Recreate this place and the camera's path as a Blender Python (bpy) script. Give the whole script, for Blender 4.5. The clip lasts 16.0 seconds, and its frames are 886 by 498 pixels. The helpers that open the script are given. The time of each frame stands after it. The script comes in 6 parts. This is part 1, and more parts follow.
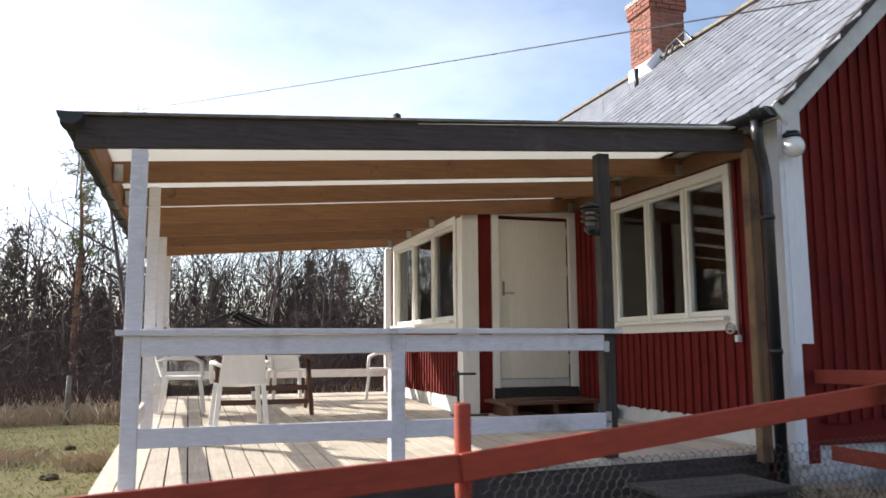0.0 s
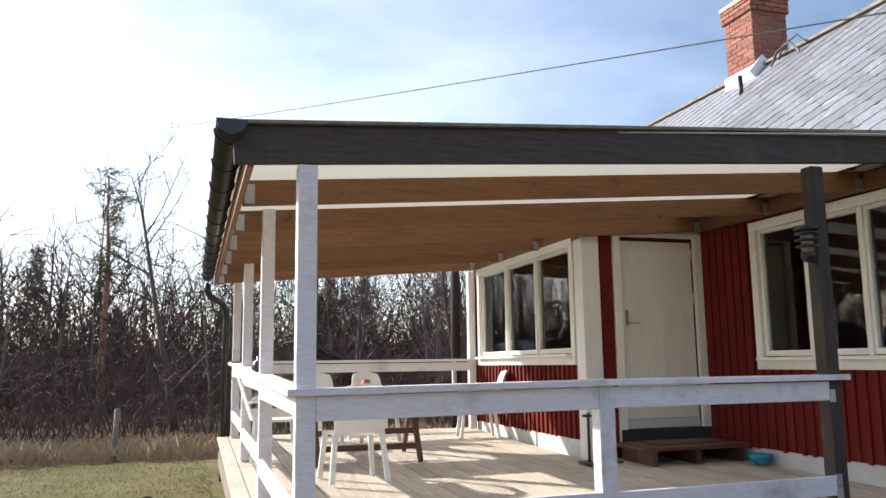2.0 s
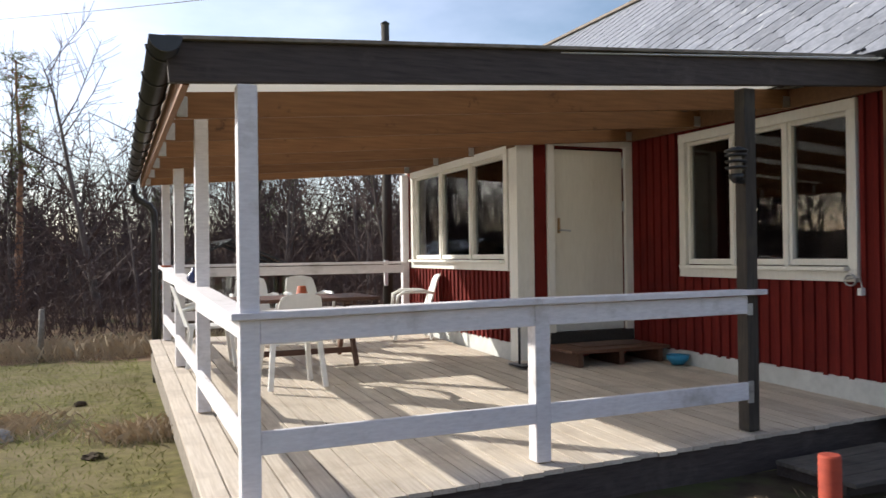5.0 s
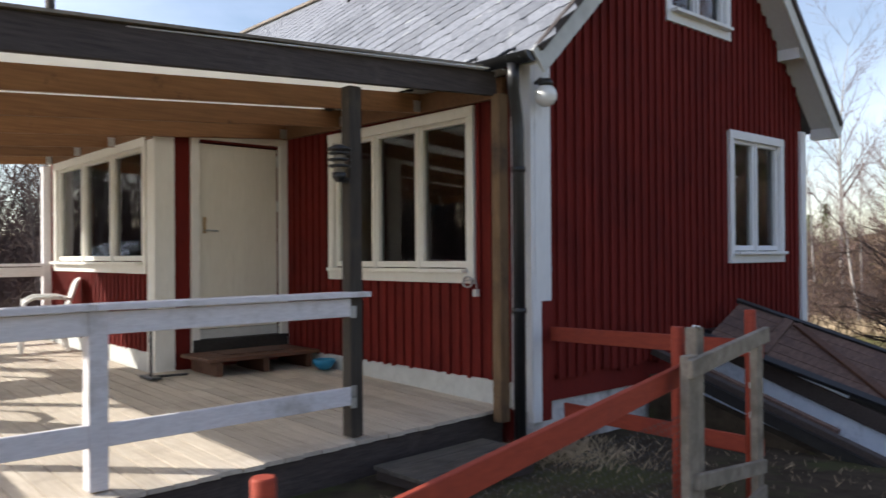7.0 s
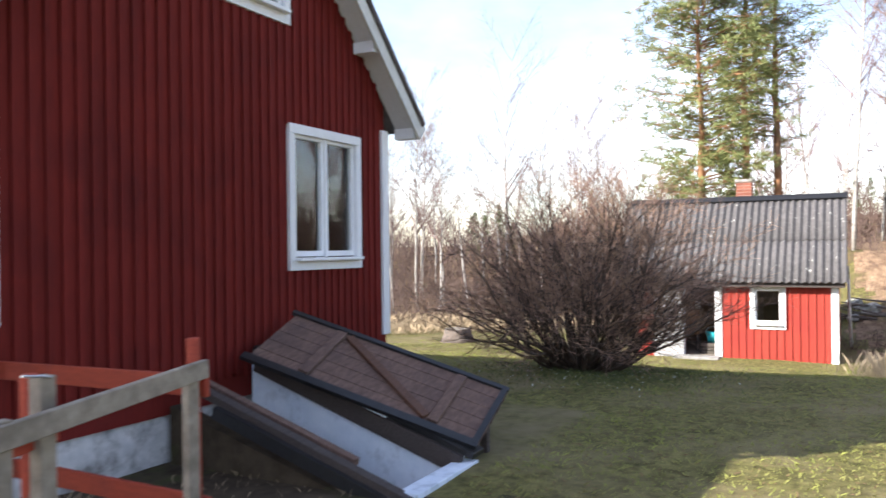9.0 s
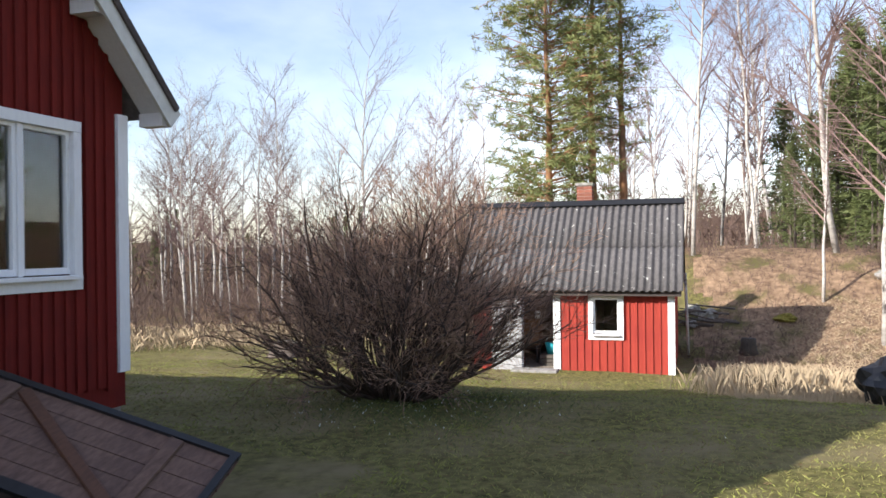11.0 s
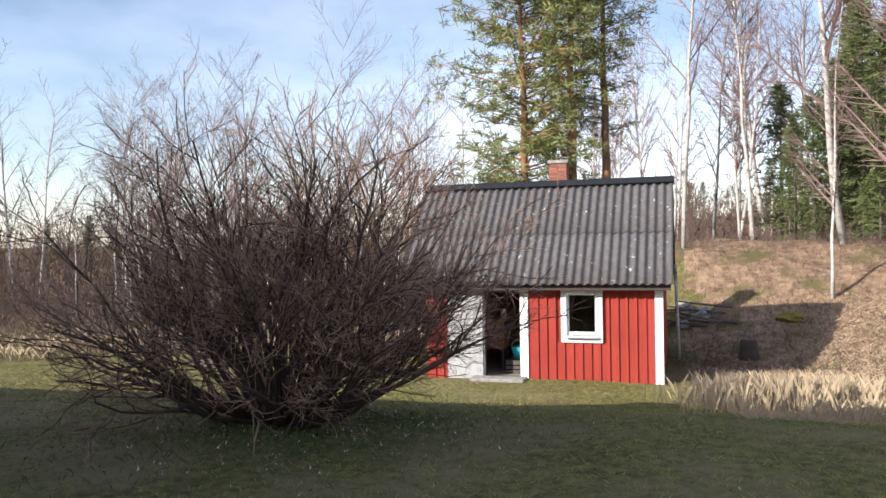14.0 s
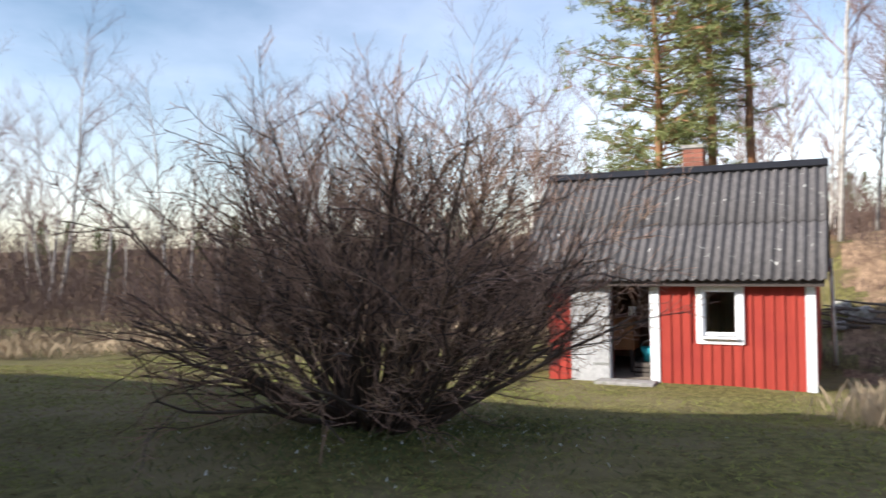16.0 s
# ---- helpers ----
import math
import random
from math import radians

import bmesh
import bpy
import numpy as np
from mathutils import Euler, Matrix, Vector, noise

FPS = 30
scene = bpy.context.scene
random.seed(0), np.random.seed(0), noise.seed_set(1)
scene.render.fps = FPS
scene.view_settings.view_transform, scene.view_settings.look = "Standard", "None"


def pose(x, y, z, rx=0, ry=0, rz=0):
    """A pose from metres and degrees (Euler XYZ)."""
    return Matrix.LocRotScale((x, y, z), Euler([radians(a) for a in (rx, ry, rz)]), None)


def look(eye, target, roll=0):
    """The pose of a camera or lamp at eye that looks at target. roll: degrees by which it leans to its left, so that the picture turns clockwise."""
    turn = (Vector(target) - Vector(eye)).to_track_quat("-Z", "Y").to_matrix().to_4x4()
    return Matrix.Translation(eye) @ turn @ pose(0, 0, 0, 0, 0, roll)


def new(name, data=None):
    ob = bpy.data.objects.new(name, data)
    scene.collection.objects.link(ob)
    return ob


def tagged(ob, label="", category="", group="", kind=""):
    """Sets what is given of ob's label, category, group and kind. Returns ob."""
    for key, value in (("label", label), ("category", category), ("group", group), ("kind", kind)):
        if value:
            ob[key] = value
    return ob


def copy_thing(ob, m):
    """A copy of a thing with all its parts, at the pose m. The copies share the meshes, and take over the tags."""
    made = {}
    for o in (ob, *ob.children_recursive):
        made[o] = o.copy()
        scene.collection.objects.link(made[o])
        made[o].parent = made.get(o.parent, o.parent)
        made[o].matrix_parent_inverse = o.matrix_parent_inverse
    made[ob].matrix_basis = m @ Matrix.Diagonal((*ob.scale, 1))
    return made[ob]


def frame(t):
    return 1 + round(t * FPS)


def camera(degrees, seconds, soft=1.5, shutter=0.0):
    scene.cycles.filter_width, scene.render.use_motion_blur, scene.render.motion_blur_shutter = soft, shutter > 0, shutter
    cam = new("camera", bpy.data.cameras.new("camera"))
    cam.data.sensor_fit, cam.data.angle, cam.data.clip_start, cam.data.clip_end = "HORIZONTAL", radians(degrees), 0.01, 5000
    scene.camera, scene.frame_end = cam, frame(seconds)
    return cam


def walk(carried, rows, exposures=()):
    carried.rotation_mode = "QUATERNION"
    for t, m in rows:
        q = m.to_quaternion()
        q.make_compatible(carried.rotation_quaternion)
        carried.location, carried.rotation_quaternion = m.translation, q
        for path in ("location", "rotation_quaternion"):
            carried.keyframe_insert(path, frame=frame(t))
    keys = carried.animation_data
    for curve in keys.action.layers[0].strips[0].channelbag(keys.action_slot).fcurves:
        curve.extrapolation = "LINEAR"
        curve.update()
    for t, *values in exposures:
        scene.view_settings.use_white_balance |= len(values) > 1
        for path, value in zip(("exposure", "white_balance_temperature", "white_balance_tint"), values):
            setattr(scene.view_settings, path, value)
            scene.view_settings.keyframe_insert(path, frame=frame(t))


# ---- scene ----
cam = camera(58.6, 16.0, shutter=0.35)
PATH = [
    (0, (-0.38, -0.14, 1.356), (0.228, 1.75, 1.602), -0.4),
    (0.5, (-0.693, 0.141, 1.446), (-0.087, 2.026, 1.73), -0.7),
    (1, (-0.931, 0.433, 1.512), (-0.341, 2.323, 1.797), -0.6),
    (1.5, (-1.085, 0.792, 1.554), (-0.499, 2.682, 1.847), -0.8),
    (2, (-1.247, 1.106, 1.589), (-0.654, 2.994, 1.876), -0.8),
    (2.5, (-1.326, 1.255, 1.56), (-0.709, 3.145, 1.781), -0.6),
    (3, (-1.375, 1.308, 1.549), (-0.736, 3.2, 1.66), -0.6),
    (3.2, (-1.377, 1.31, 1.548), (-0.736, 3.203, 1.622), -0.6),
    (5.3, (-1.301, 1.051, 1.77), (-0.476, 2.873, 1.776), -0.6),
    (5.5, (-1.235, 1.021, 1.757), (-0.358, 2.818, 1.765), -0.4),
    (6, (-1.042, 0.929, 1.708), (-0.03, 2.654, 1.722), -0.2),
    (6.5, (-0.801, 0.949, 1.67), (0.37, 2.57, 1.687), -0.2),
    (7, (-0.393, 0.954, 1.727), (0.941, 2.444, 1.742), -0.4),
    (7.5, (0.006, 0.851, 1.704), (1.473, 2.21, 1.717), -0.5),
    (8, (0.445, 0.691, 1.715), (2.026, 1.916, 1.734), -0.9),
    (8.5, (0.894, 0.606, 1.773), (2.582, 1.679, 1.781), -0.9),
    (8.9, (1.247, 0.451, 1.797), (3.011, 1.394, 1.796), -0.5),
    (9, (1.356, 0.418, 1.8), (3.136, 1.33, 1.802), -0.7),
    (9.5, (1.826, 0.367, 1.839), (3.66, 1.165, 1.843), -0.9),
    (10, (2.285, 0.288, 1.911), (4.156, 0.994, 1.912), -0.8),
    (10.2, (2.457, 0.24, 1.923), (4.338, 0.917, 1.92), -0.6),
    (12.5, (4.549, 0.169, 1.928), (6.471, 0.723, 1.934), -1.1),
    (13, (5.048, 0.173, 1.816), (6.974, 0.714, 1.821), -0.8),
    (13.5, (5.446, 0.209, 1.688), (7.367, 0.762, 1.696), -0.9),
    (14, (5.842, 0.243, 1.594), (7.755, 0.827, 1.604), -0.8),
    (14.5, (6.234, 0.205, 1.506), (8.144, 0.797, 1.515), -0.6),
    (15, (6.58, 0.187, 1.433), (8.486, 0.792, 1.438), -0.6),
    (15.5, (6.704, 0.21, 1.453), (8.59, 0.877, 1.463), -0.8),
    (16, (6.626, 0.206, 1.509), (8.41, 1.111, 1.521), -1.1),
]
# stops of the clip's own automatic exposure
EXPOSURES = ((0.0, 0.75), (2.5, 0.72), (5.5, 0.38), (6.5, 0.38), (7.5, 0.9), (8.5, 1.3), (9.5, 1.4), (10.2, 1.1), (12.5, 0.7), (16.0, 0.7))
walk(cam, [(t, look(eye, target, roll)) for t, eye, target, roll in PATH], EXPOSURES)

# ---- world, sun ----
SUN_AZ, SUN_EL = -46.0, 27.5  # degrees, from +y towards -x; above the horizon
world = bpy.data.worlds.new("sky")
scene.world = world
world.use_nodes = True
wn, wl = world.node_tree.nodes, world.node_tree.links
wn.clear()
w_out = wn.new("ShaderNodeOutputWorld")
w_bg = wn.new("ShaderNodeBackground")
w_sky = wn.new("ShaderNodeTexSky")
w_sky.sky_type = "NISHITA"
w_sky.sun_disc = False
w_sky.sun_elevation = radians(SUN_EL)
w_sky.sun_rotation = radians(SUN_AZ)
w_sky.air_density, w_sky.dust_density, w_sky.ozone_density = 1.0, 0.8, 1.5
w_bg.inputs["Strength"].default_value = 0.115
w_tc = wn.new("ShaderNodeTexCoord")
w_map = wn.new("ShaderNodeMapping")
w_map.inputs["Scale"].default_value = (1.0, 1.0, 2.6)
w_noise = wn.new("ShaderNodeTexNoise")
w_noise.inputs["Scale"].default_value = 2.2
w_noise.inputs["Detail"].default_value = 7.0
w_noise.inputs["Roughness"].default_value = 0.55
w_ramp = wn.new("ShaderNodeValToRGB")
w_ramp.color_ramp.elements[0].position, w_ramp.color_ramp.elements[1].position = 0.26, 0.92
w_mix = wn.new("ShaderNodeMixRGB")
w_pale = wn.new("ShaderNodeHueSaturation")
w_pale.inputs["Saturation"].default_value, w_pale.inputs["Value"].default_value = 0.6, 2.1
wl.new(w_sky.outputs["Color"], w_pale.inputs["Color"])
w_tint = wn.new("ShaderNodeMixRGB")
w_tint.blend_type = "MULTIPLY"
w_tint.inputs["Fac"].default_value = 1.0
w_tint.inputs["Color2"].default_value = (1.05, 0.97, 1.02, 1)
wl.new(w_pale.outputs["Color"], w_tint.inputs["Color1"])
wl.new(w_tint.outputs["Color"], w_mix.inputs["Color2"])
wl.new(w_tc.outputs["Generated"], w_map.inputs["Vector"])
wl.new(w_map.outputs["Vector"], w_noise.inputs["Vector"])
wl.new(w_noise.outputs["Fac"], w_ramp.inputs["Fac"])
wl.new(w_ramp.outputs["Color"], w_mix.inputs["Fac"])
wl.new(w_sky.outputs["Color"], w_mix.inputs["Color1"])
wl.new(w_mix.outputs["Color"], w_bg.inputs["Color"])
wl.new(w_bg.outputs["Background"], w_out.inputs["Surface"])

sun = new("sun", bpy.data.lights.new("sun", "SUN"))
sun.data.energy, sun.data.angle, sun.data.color = 5.0, radians(0.53), (1.0, 0.945, 0.86)
to_sun = Vector((math.sin(radians(SUN_AZ)) * math.cos(radians(SUN_EL)), math.cos(radians(SUN_AZ)) * math.cos(radians(SUN_EL)), math.sin(radians(SUN_EL))))
sun.matrix_world = look(to_sun * 60, (0, 0, 0))


# ---- materials ----
def material(name, a, b, rough=0.7, scale=(20, 20, 20), stain=None, stain_scale=1.2, stain_at=(0.5, 0.75), bump=0.2, metal=0.0, vary=0.12, detail=6.0, spec=0.5):
    """Two-tone grain of colours a and b, an optional stain colour with a shape of its own, and a piece-to-piece change of value."""
    m = bpy.data.materials.new(name)
    m.use_nodes = True
    n, l = m.node_tree.nodes, m.node_tree.links
    p = n["Principled BSDF"]
    p.inputs["Roughness"].default_value, p.inputs["Metallic"].default_value = rough, metal
    p.inputs["Specular IOR Level"].default_value = spec
    geo, mp, ns, rp = n.new("ShaderNodeNewGeometry"), n.new("ShaderNodeMapping"), n.new("ShaderNodeTexNoise"), n.new("ShaderNodeValToRGB")
    mp.inputs["Scale"].default_value = scale
    ns.inputs["Scale"].default_value, ns.inputs["Detail"].default_value, ns.inputs["Roughness"].default_value = 1.0, detail, 0.62
    l.new(geo.outputs["Position"], mp.inputs["Vector"])
    l.new(mp.outputs["Vector"], ns.inputs["Vector"])
    rp.color_ramp.elements[0].position, rp.color_ramp.elements[1].position = 0.3, 0.7
    rp.color_ramp.elements[0].color, rp.color_ramp.elements[1].color = (*a, 1), (*b, 1)
    l.new(ns.outputs["Fac"], rp.inputs["Fac"])
    col = rp.outputs["Color"]
    if stain:
        n2, r2, mx = n.new("ShaderNodeTexNoise"), n.new("ShaderNodeValToRGB"), n.new("ShaderNodeMixRGB")
        n2.inputs["Scale"].default_value, n2.inputs["Detail"].default_value, n2.inputs["Roughness"].default_value = stain_scale, 5.0, 0.65
        l.new(geo.outputs["Position"], n2.inputs["Vector"])
        r2.color_ramp.elements[0].position, r2.color_ramp.elements[1].position = stain_at
        l.new(n2.outputs["Fac"], r2.inputs["Fac"])
        l.new(r2.outputs["Color"], mx.inputs["Fac"])
        l.new(col, mx.inputs["Color1"])
        mx.inputs["Color2"].default_value = (*stain, 1)
        col = mx.outputs["Color"]
    if vary:
        info, rng, hsv = n.new("ShaderNodeObjectInfo"), n.new("ShaderNodeMapRange"), n.new("ShaderNodeHueSaturation")
        rng.inputs["To Min"].default_value, rng.inputs["To Max"].default_value = 1 - vary, 1 + vary
        l.new(info.outputs["Random"], rng.inputs["Value"])
        l.new(rng.outputs["Result"], hsv.inputs["Value"])
        l.new(col, hsv.inputs["Color"])
        col = hsv.outputs["Color"]
    l.new(col, p.inputs["Base Color"])
    if bump:
        bp = n.new("ShaderNodeBump")
        bp.inputs["Strength"].default_value, bp.inputs["Distance"].default_value = bump, 0.01
        l.new(ns.outputs["Fac"], bp.inputs["Height"])
        l.new(bp.outputs["Normal"], p.inputs["Normal"])
    return m


def glass_material(name):
    """A thin pane: mirror by Fresnel over clear."""
    m = bpy.data.materials.new(name)
    m.use_nodes = True
    n, l = m.node_tree.nodes, m.node_tree.links
    n.remove(n["Principled BSDF"])
    fr, tr, gl, mx = n.new("ShaderNodeFresnel"), n.new("ShaderNodeBsdfTransparent"), n.new("ShaderNodeBsdfGlossy"), n.new("ShaderNodeMixShader")
    fr.inputs["IOR"].default_value = 1.75
    tr.inputs["Color"].default_value = (0.9, 0.93, 0.92, 1)
    gl.inputs["Roughness"].default_value = 0.01
    l.new(fr.outputs["Fac"], mx.inputs["Fac"])
    l.new(tr.outputs["BSDF"], mx.inputs[1])
    l.new(gl.outputs["BSDF"], mx.inputs[2])
    l.new(mx.outputs["Shader"], n["Material Output"].inputs["Surface"])
    return m


def sheet_material(name, colour, through_part):
    """A thin sheet that lets scattered light through."""
    m = bpy.data.materials.new(name)
    m.use_nodes = True
    n, l = m.node_tree.nodes, m.node_tree.links
    p, t, mx = n["Principled BSDF"], n.new("ShaderNodeBsdfTranslucent"), n.new("ShaderNodeMixShader")
    p.inputs["Base Color"].default_value, p.inputs["Roughness"].default_value = (*colour, 1), 0.35
    t.inputs["Color"].default_value = (*colour, 1)
    mx.inputs["Fac"].default_value = through_part
    l.new(p.outputs["BSDF"], mx.inputs[1])
    l.new(t.outputs["BSDF"], mx.inputs[2])
    l.new(mx.outputs["Shader"], n["Material Output"].inputs["Surface"])
    return m


# House red kept darker than the shed's: the walls' shade is partly in the colour.
RED = material("shade_deepened_falu_red", (0.115, 0.010, 0.008), (0.17, 0.016, 0.011), 0.85, (60, 60, 5), (0.09, 0.009, 0.008), 1.5, (0.5, 0.8), 0.25, vary=0.09, spec=0.25)
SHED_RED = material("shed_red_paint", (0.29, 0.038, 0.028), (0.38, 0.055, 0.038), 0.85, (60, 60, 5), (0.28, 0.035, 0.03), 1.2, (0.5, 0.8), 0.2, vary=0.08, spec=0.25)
FENCE_RED = material("fence_red_paint", (0.25, 0.032, 0.014), (0.34, 0.048, 0.02), 0.75, (9, 9, 40), (0.2, 0.03, 0.018), 3.0, (0.55, 0.75), 0.2)
WHITE = material("white_paint", (0.74, 0.72, 0.66), (0.82, 0.80, 0.74), 0.5, (30, 30, 6), (0.62, 0.6, 0.52), 2.5, (0.58, 0.85), 0.08, vary=0.03)
CREAM = material("cream_door_paint", (0.70, 0.66, 0.56), (0.76, 0.72, 0.62), 0.45, (30, 30, 6), None, bump=0.04, vary=0.02)
TRIMBLUE = material("cool_white_trim", (0.72, 0.73, 0.75), (0.8, 0.81, 0.83), 0.55, (40, 40, 6), (0.55, 0.55, 0.55), 3, (0.6, 0.85), 0.1, vary=0.03)
RAILWHITE = material("worn_white_stain", (0.64, 0.61, 0.62), (0.78, 0.75, 0.76), 0.7, (14, 60, 60), (0.42, 0.39, 0.36), 3.5, (0.55, 0.8), 0.3, vary=0.05)
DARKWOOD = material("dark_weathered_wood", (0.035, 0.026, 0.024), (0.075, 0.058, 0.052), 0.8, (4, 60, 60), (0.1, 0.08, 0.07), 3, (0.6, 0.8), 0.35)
BROWNPOST = material("brown_weathered_post", (0.13, 0.075, 0.035), (0.24, 0.145, 0.075), 0.8, (40, 40, 3), (0.06, 0.04, 0.03), 3, (0.5, 0.75), 0.3)
DARKPOST = material("dark_stained_post", (0.03, 0.024, 0.018), (0.07, 0.055, 0.042), 0.8, (60, 60, 4), (0.10, 0.08, 0.05), 3, (0.55, 0.8), 0.35)
RAFTER = material("pine_rafter_wood", (0.15, 0.066, 0.025), (0.235, 0.112, 0.045), 0.65, (2.5, 40, 40), (0.09, 0.038, 0.016), 5, (0.64, 0.72), 0.15, vary=0.26)
DECKWOOD = material("weathered_deck_wood", (0.46, 0.39, 0.31), (0.64, 0.57, 0.48), 0.8, (60, 2.2, 60), (0.36, 0.30, 0.24), 2.2, (0.5, 0.8), 0.3, vary=0.12)
# Darker plank tone for the garden step and the shed crate.
STEPWOOD = material("dark_grey_planks", (0.06, 0.052, 0.045), (0.12, 0.105, 0.09), 0.85, (6, 30, 30), (0.04, 0.036, 0.032), 3, (0.5, 0.75), 0.35)
GREYWOOD = material("grey_weathered_wood", (0.17, 0.14, 0.11), (0.30, 0.26, 0.21), 0.85, (14, 14, 14), (0.12, 0.1, 0.075), 3, (0.5, 0.75), 0.35)
BROWNWOOD = material("brown_stained_wood", (0.075, 0.032, 0.018), (0.13, 0.058, 0.032), 0.6, (5, 40, 40), None, bump=0.2)
HATCHWOOD = material("old_hatch_boards", (0.09, 0.052, 0.04), (0.18, 0.11, 0.085), 0.85, (6, 30, 30), (0.08, 0.05, 0.045), 3, (0.5, 0.75), 0.35)
SLATE = material("grey_slate_tile", (0.14, 0.15, 0.172), (0.24, 0.25, 0.275), 0.62, (14, 14, 14), (0.40, 0.41, 0.41), 6, (0.63, 0.7), 0.2, vary=0.2, spec=0.4)
ETERNIT = material("corrugated_roof_sheet", (0.058, 0.054, 0.057), (0.105, 0.098, 0.1), 0.75, (10, 10, 10), (0.46, 0.46, 0.44), 9, (0.645, 0.69), 0.2, vary=0.08)
BRICK = material("chimney_brick", (0.21, 0.072, 0.045), (0.31, 0.12, 0.08), 0.85, (30, 30, 30), (0.17, 0.065, 0.05), 8, (0.55, 0.75), 0.3, vary=0.25)
MORTAR = material("mortar", (0.36, 0.31, 0.27), (0.46, 0.41, 0.36), 0.9, (50, 50, 50), bump=0.3)
PLASTER = material("flaked_foundation_plaster", (0.42, 0.42, 0.43), (0.62, 0.60, 0.60), 0.9, (8, 8, 8), (0.20, 0.19, 0.185), 2.2, (0.46, 0.6), 0.4)
GREYPLANK = material("weathered_grey_board", (0.30, 0.30, 0.31), (0.46, 0.46, 0.46), 0.85, (30, 30, 12), (0.2, 0.2, 0.2), 6, (0.5, 0.75), 0.2)
PALEBASE = material("pale_base_board", (0.52, 0.53, 0.51), (0.64, 0.65, 0.62), 0.7, (12, 12, 12), (0.38, 0.38, 0.35), 3, (0.55, 0.8), 0.15)
PAINTEDSTONE = material("blue_white_cellar_wall", (0.58, 0.66, 0.77), (0.72, 0.78, 0.87), 0.8, (6, 6, 6), (0.36, 0.42, 0.5), 4, (0.55, 0.75), 0.5)
BLACKMETAL = material("black_gutter_metal", (0.012, 0.012, 0.013), (0.022, 0.022, 0.024), 0.35, (20, 20, 20), bump=0.02)
GALV = material("galvanised_steel", (0.42, 0.43, 0.44), (0.55, 0.56, 0.57), 0.4, (40, 40, 40), bump=0.05, metal=0.8)
BRASS = material("aged_brass", (0.4, 0.25, 0.1), (0.5, 0.33, 0.15), 0.4, (40, 40, 40), bump=0.03, metal=0.9)
PLASTIC = material("white_plastic", (0.74, 0.73, 0.70), (0.80, 0.79, 0.76), 0.4, (15, 15, 15), (0.6, 0.58, 0.53), 5, (0.6, 0.85), 0.03, vary=0.03)
OPAL = material("opal_globe", (0.82, 0.82, 0.80), (0.86, 0.86, 0.84), 0.25, (10, 10, 10), bump=0.0, vary=0)
TERRACOTTA = material("orange_pottery", (0.38, 0.085, 0.035), (0.48, 0.12, 0.05), 0.6, (30, 30, 30), bump=0.05)
BLUEGLAZE = material("dark_blue_glaze", (0.018, 0.025, 0.075), (0.03, 0.04, 0.11), 0.25, (30, 30, 30), bump=0.02)
BLUEPLASTIC = material("blue_plastic", (0.02, 0.20, 0.36), (0.03, 0.25, 0.42), 0.4, (20, 20, 20), bump=0.02)
CYANPLASTIC = material("turquoise_plastic", (0.02, 0.36, 0.42), (0.03, 0.42, 0.48), 0.4, (20, 20, 20), bump=0.02)
INTERIOR = material("interior_wall", (0.28, 0.24, 0.19), (0.36, 0.31, 0.25), 0.8, (3, 3, 3), bump=0.05)
SHEDINSIDE = material("shed_interior_boards", (0.13, 0.07, 0.04), (0.22, 0.12, 0.07), 0.8, (20, 20, 3), bump=0.2)
CLOTH = material("pale_curtain_cloth", (0.46, 0.44, 0.40), (0.56, 0.54, 0.5), 0.9, (40, 40, 3), bump=0.2)
DARKVOID = material("dark_mat", (0.02, 0.018, 0.016), (0.04, 0.036, 0.032), 0.9, (30, 30, 30), bump=0.2)
GLASS = glass_material("window_glass")
ROOFSHEET = sheet_material("opal_roof_sheet", (0.88, 0.87, 0.82), 0.5)
BARK = material("grey_brown_bark", (0.075, 0.058, 0.05), (0.17, 0.135, 0.115), 0.9, (14, 14, 3), (0.05, 0.05, 0.035), 1.5, (0.5, 0.8), 0.3, vary=0.25)
BIRCHBARK = material("white_birch_bark", (0.26, 0.235, 0.215), (0.56, 0.53, 0.49), 0.8, (3, 3, 9), (0.07, 0.06, 0.055), 2.5, (0.56, 0.66), 0.2, vary=0.15)
# Paler and pinker than TWIG: sunlight on the birch crowns is in this colour.
BIRCHTWIG = material("sunlit_mauve_birch_twig", (0.13, 0.083, 0.075), (0.23, 0.15, 0.135), 0.8, (5, 5, 5), bump=0.0, vary=0.2)
TWIG = material("red_brown_twig", (0.061, 0.036, 0.029), (0.114, 0.072, 0.057), 0.8, (5, 5, 5), bump=0.0, vary=0.25)
# Bush colours carry light: stems darkened as shaded, outer twigs paled as sunlit.
BUSHTWIG = material("bush_twig_shaded_bark", (0.028, 0.019, 0.015), (0.074, 0.048, 0.035), 0.75, (3, 3, 3), (0.124, 0.077, 0.050), 1.6, (0.5, 0.7), 0.1, vary=0.0)
BUSHTIP_LIT = material("bush_tip_sunlit_bark", (0.19, 0.108, 0.075), (0.36, 0.225, 0.16), 0.7, (3, 3, 3), (0.36, 0.25, 0.15), 1.6, (0.55, 0.7), 0.0, vary=0.0)
PINEBARK = material("orange_pine_bark", (0.22, 0.10, 0.05), (0.42, 0.22, 0.11), 0.9, (10, 10, 3), (0.12, 0.085, 0.065), 0.6, (0.45, 0.65), 0.3)
NEEDLE = material("pine_needles", (0.115, 0.145, 0.045), (0.26, 0.285, 0.10), 0.7, (2.5, 2.5, 2.5), bump=0.0, vary=0.1)
SPRUCE = material("spruce_needles", (0.057, 0.078, 0.023), (0.132, 0.155, 0.052), 0.8, (2.5, 2.5, 2.5), bump=0.0, vary=0.2)
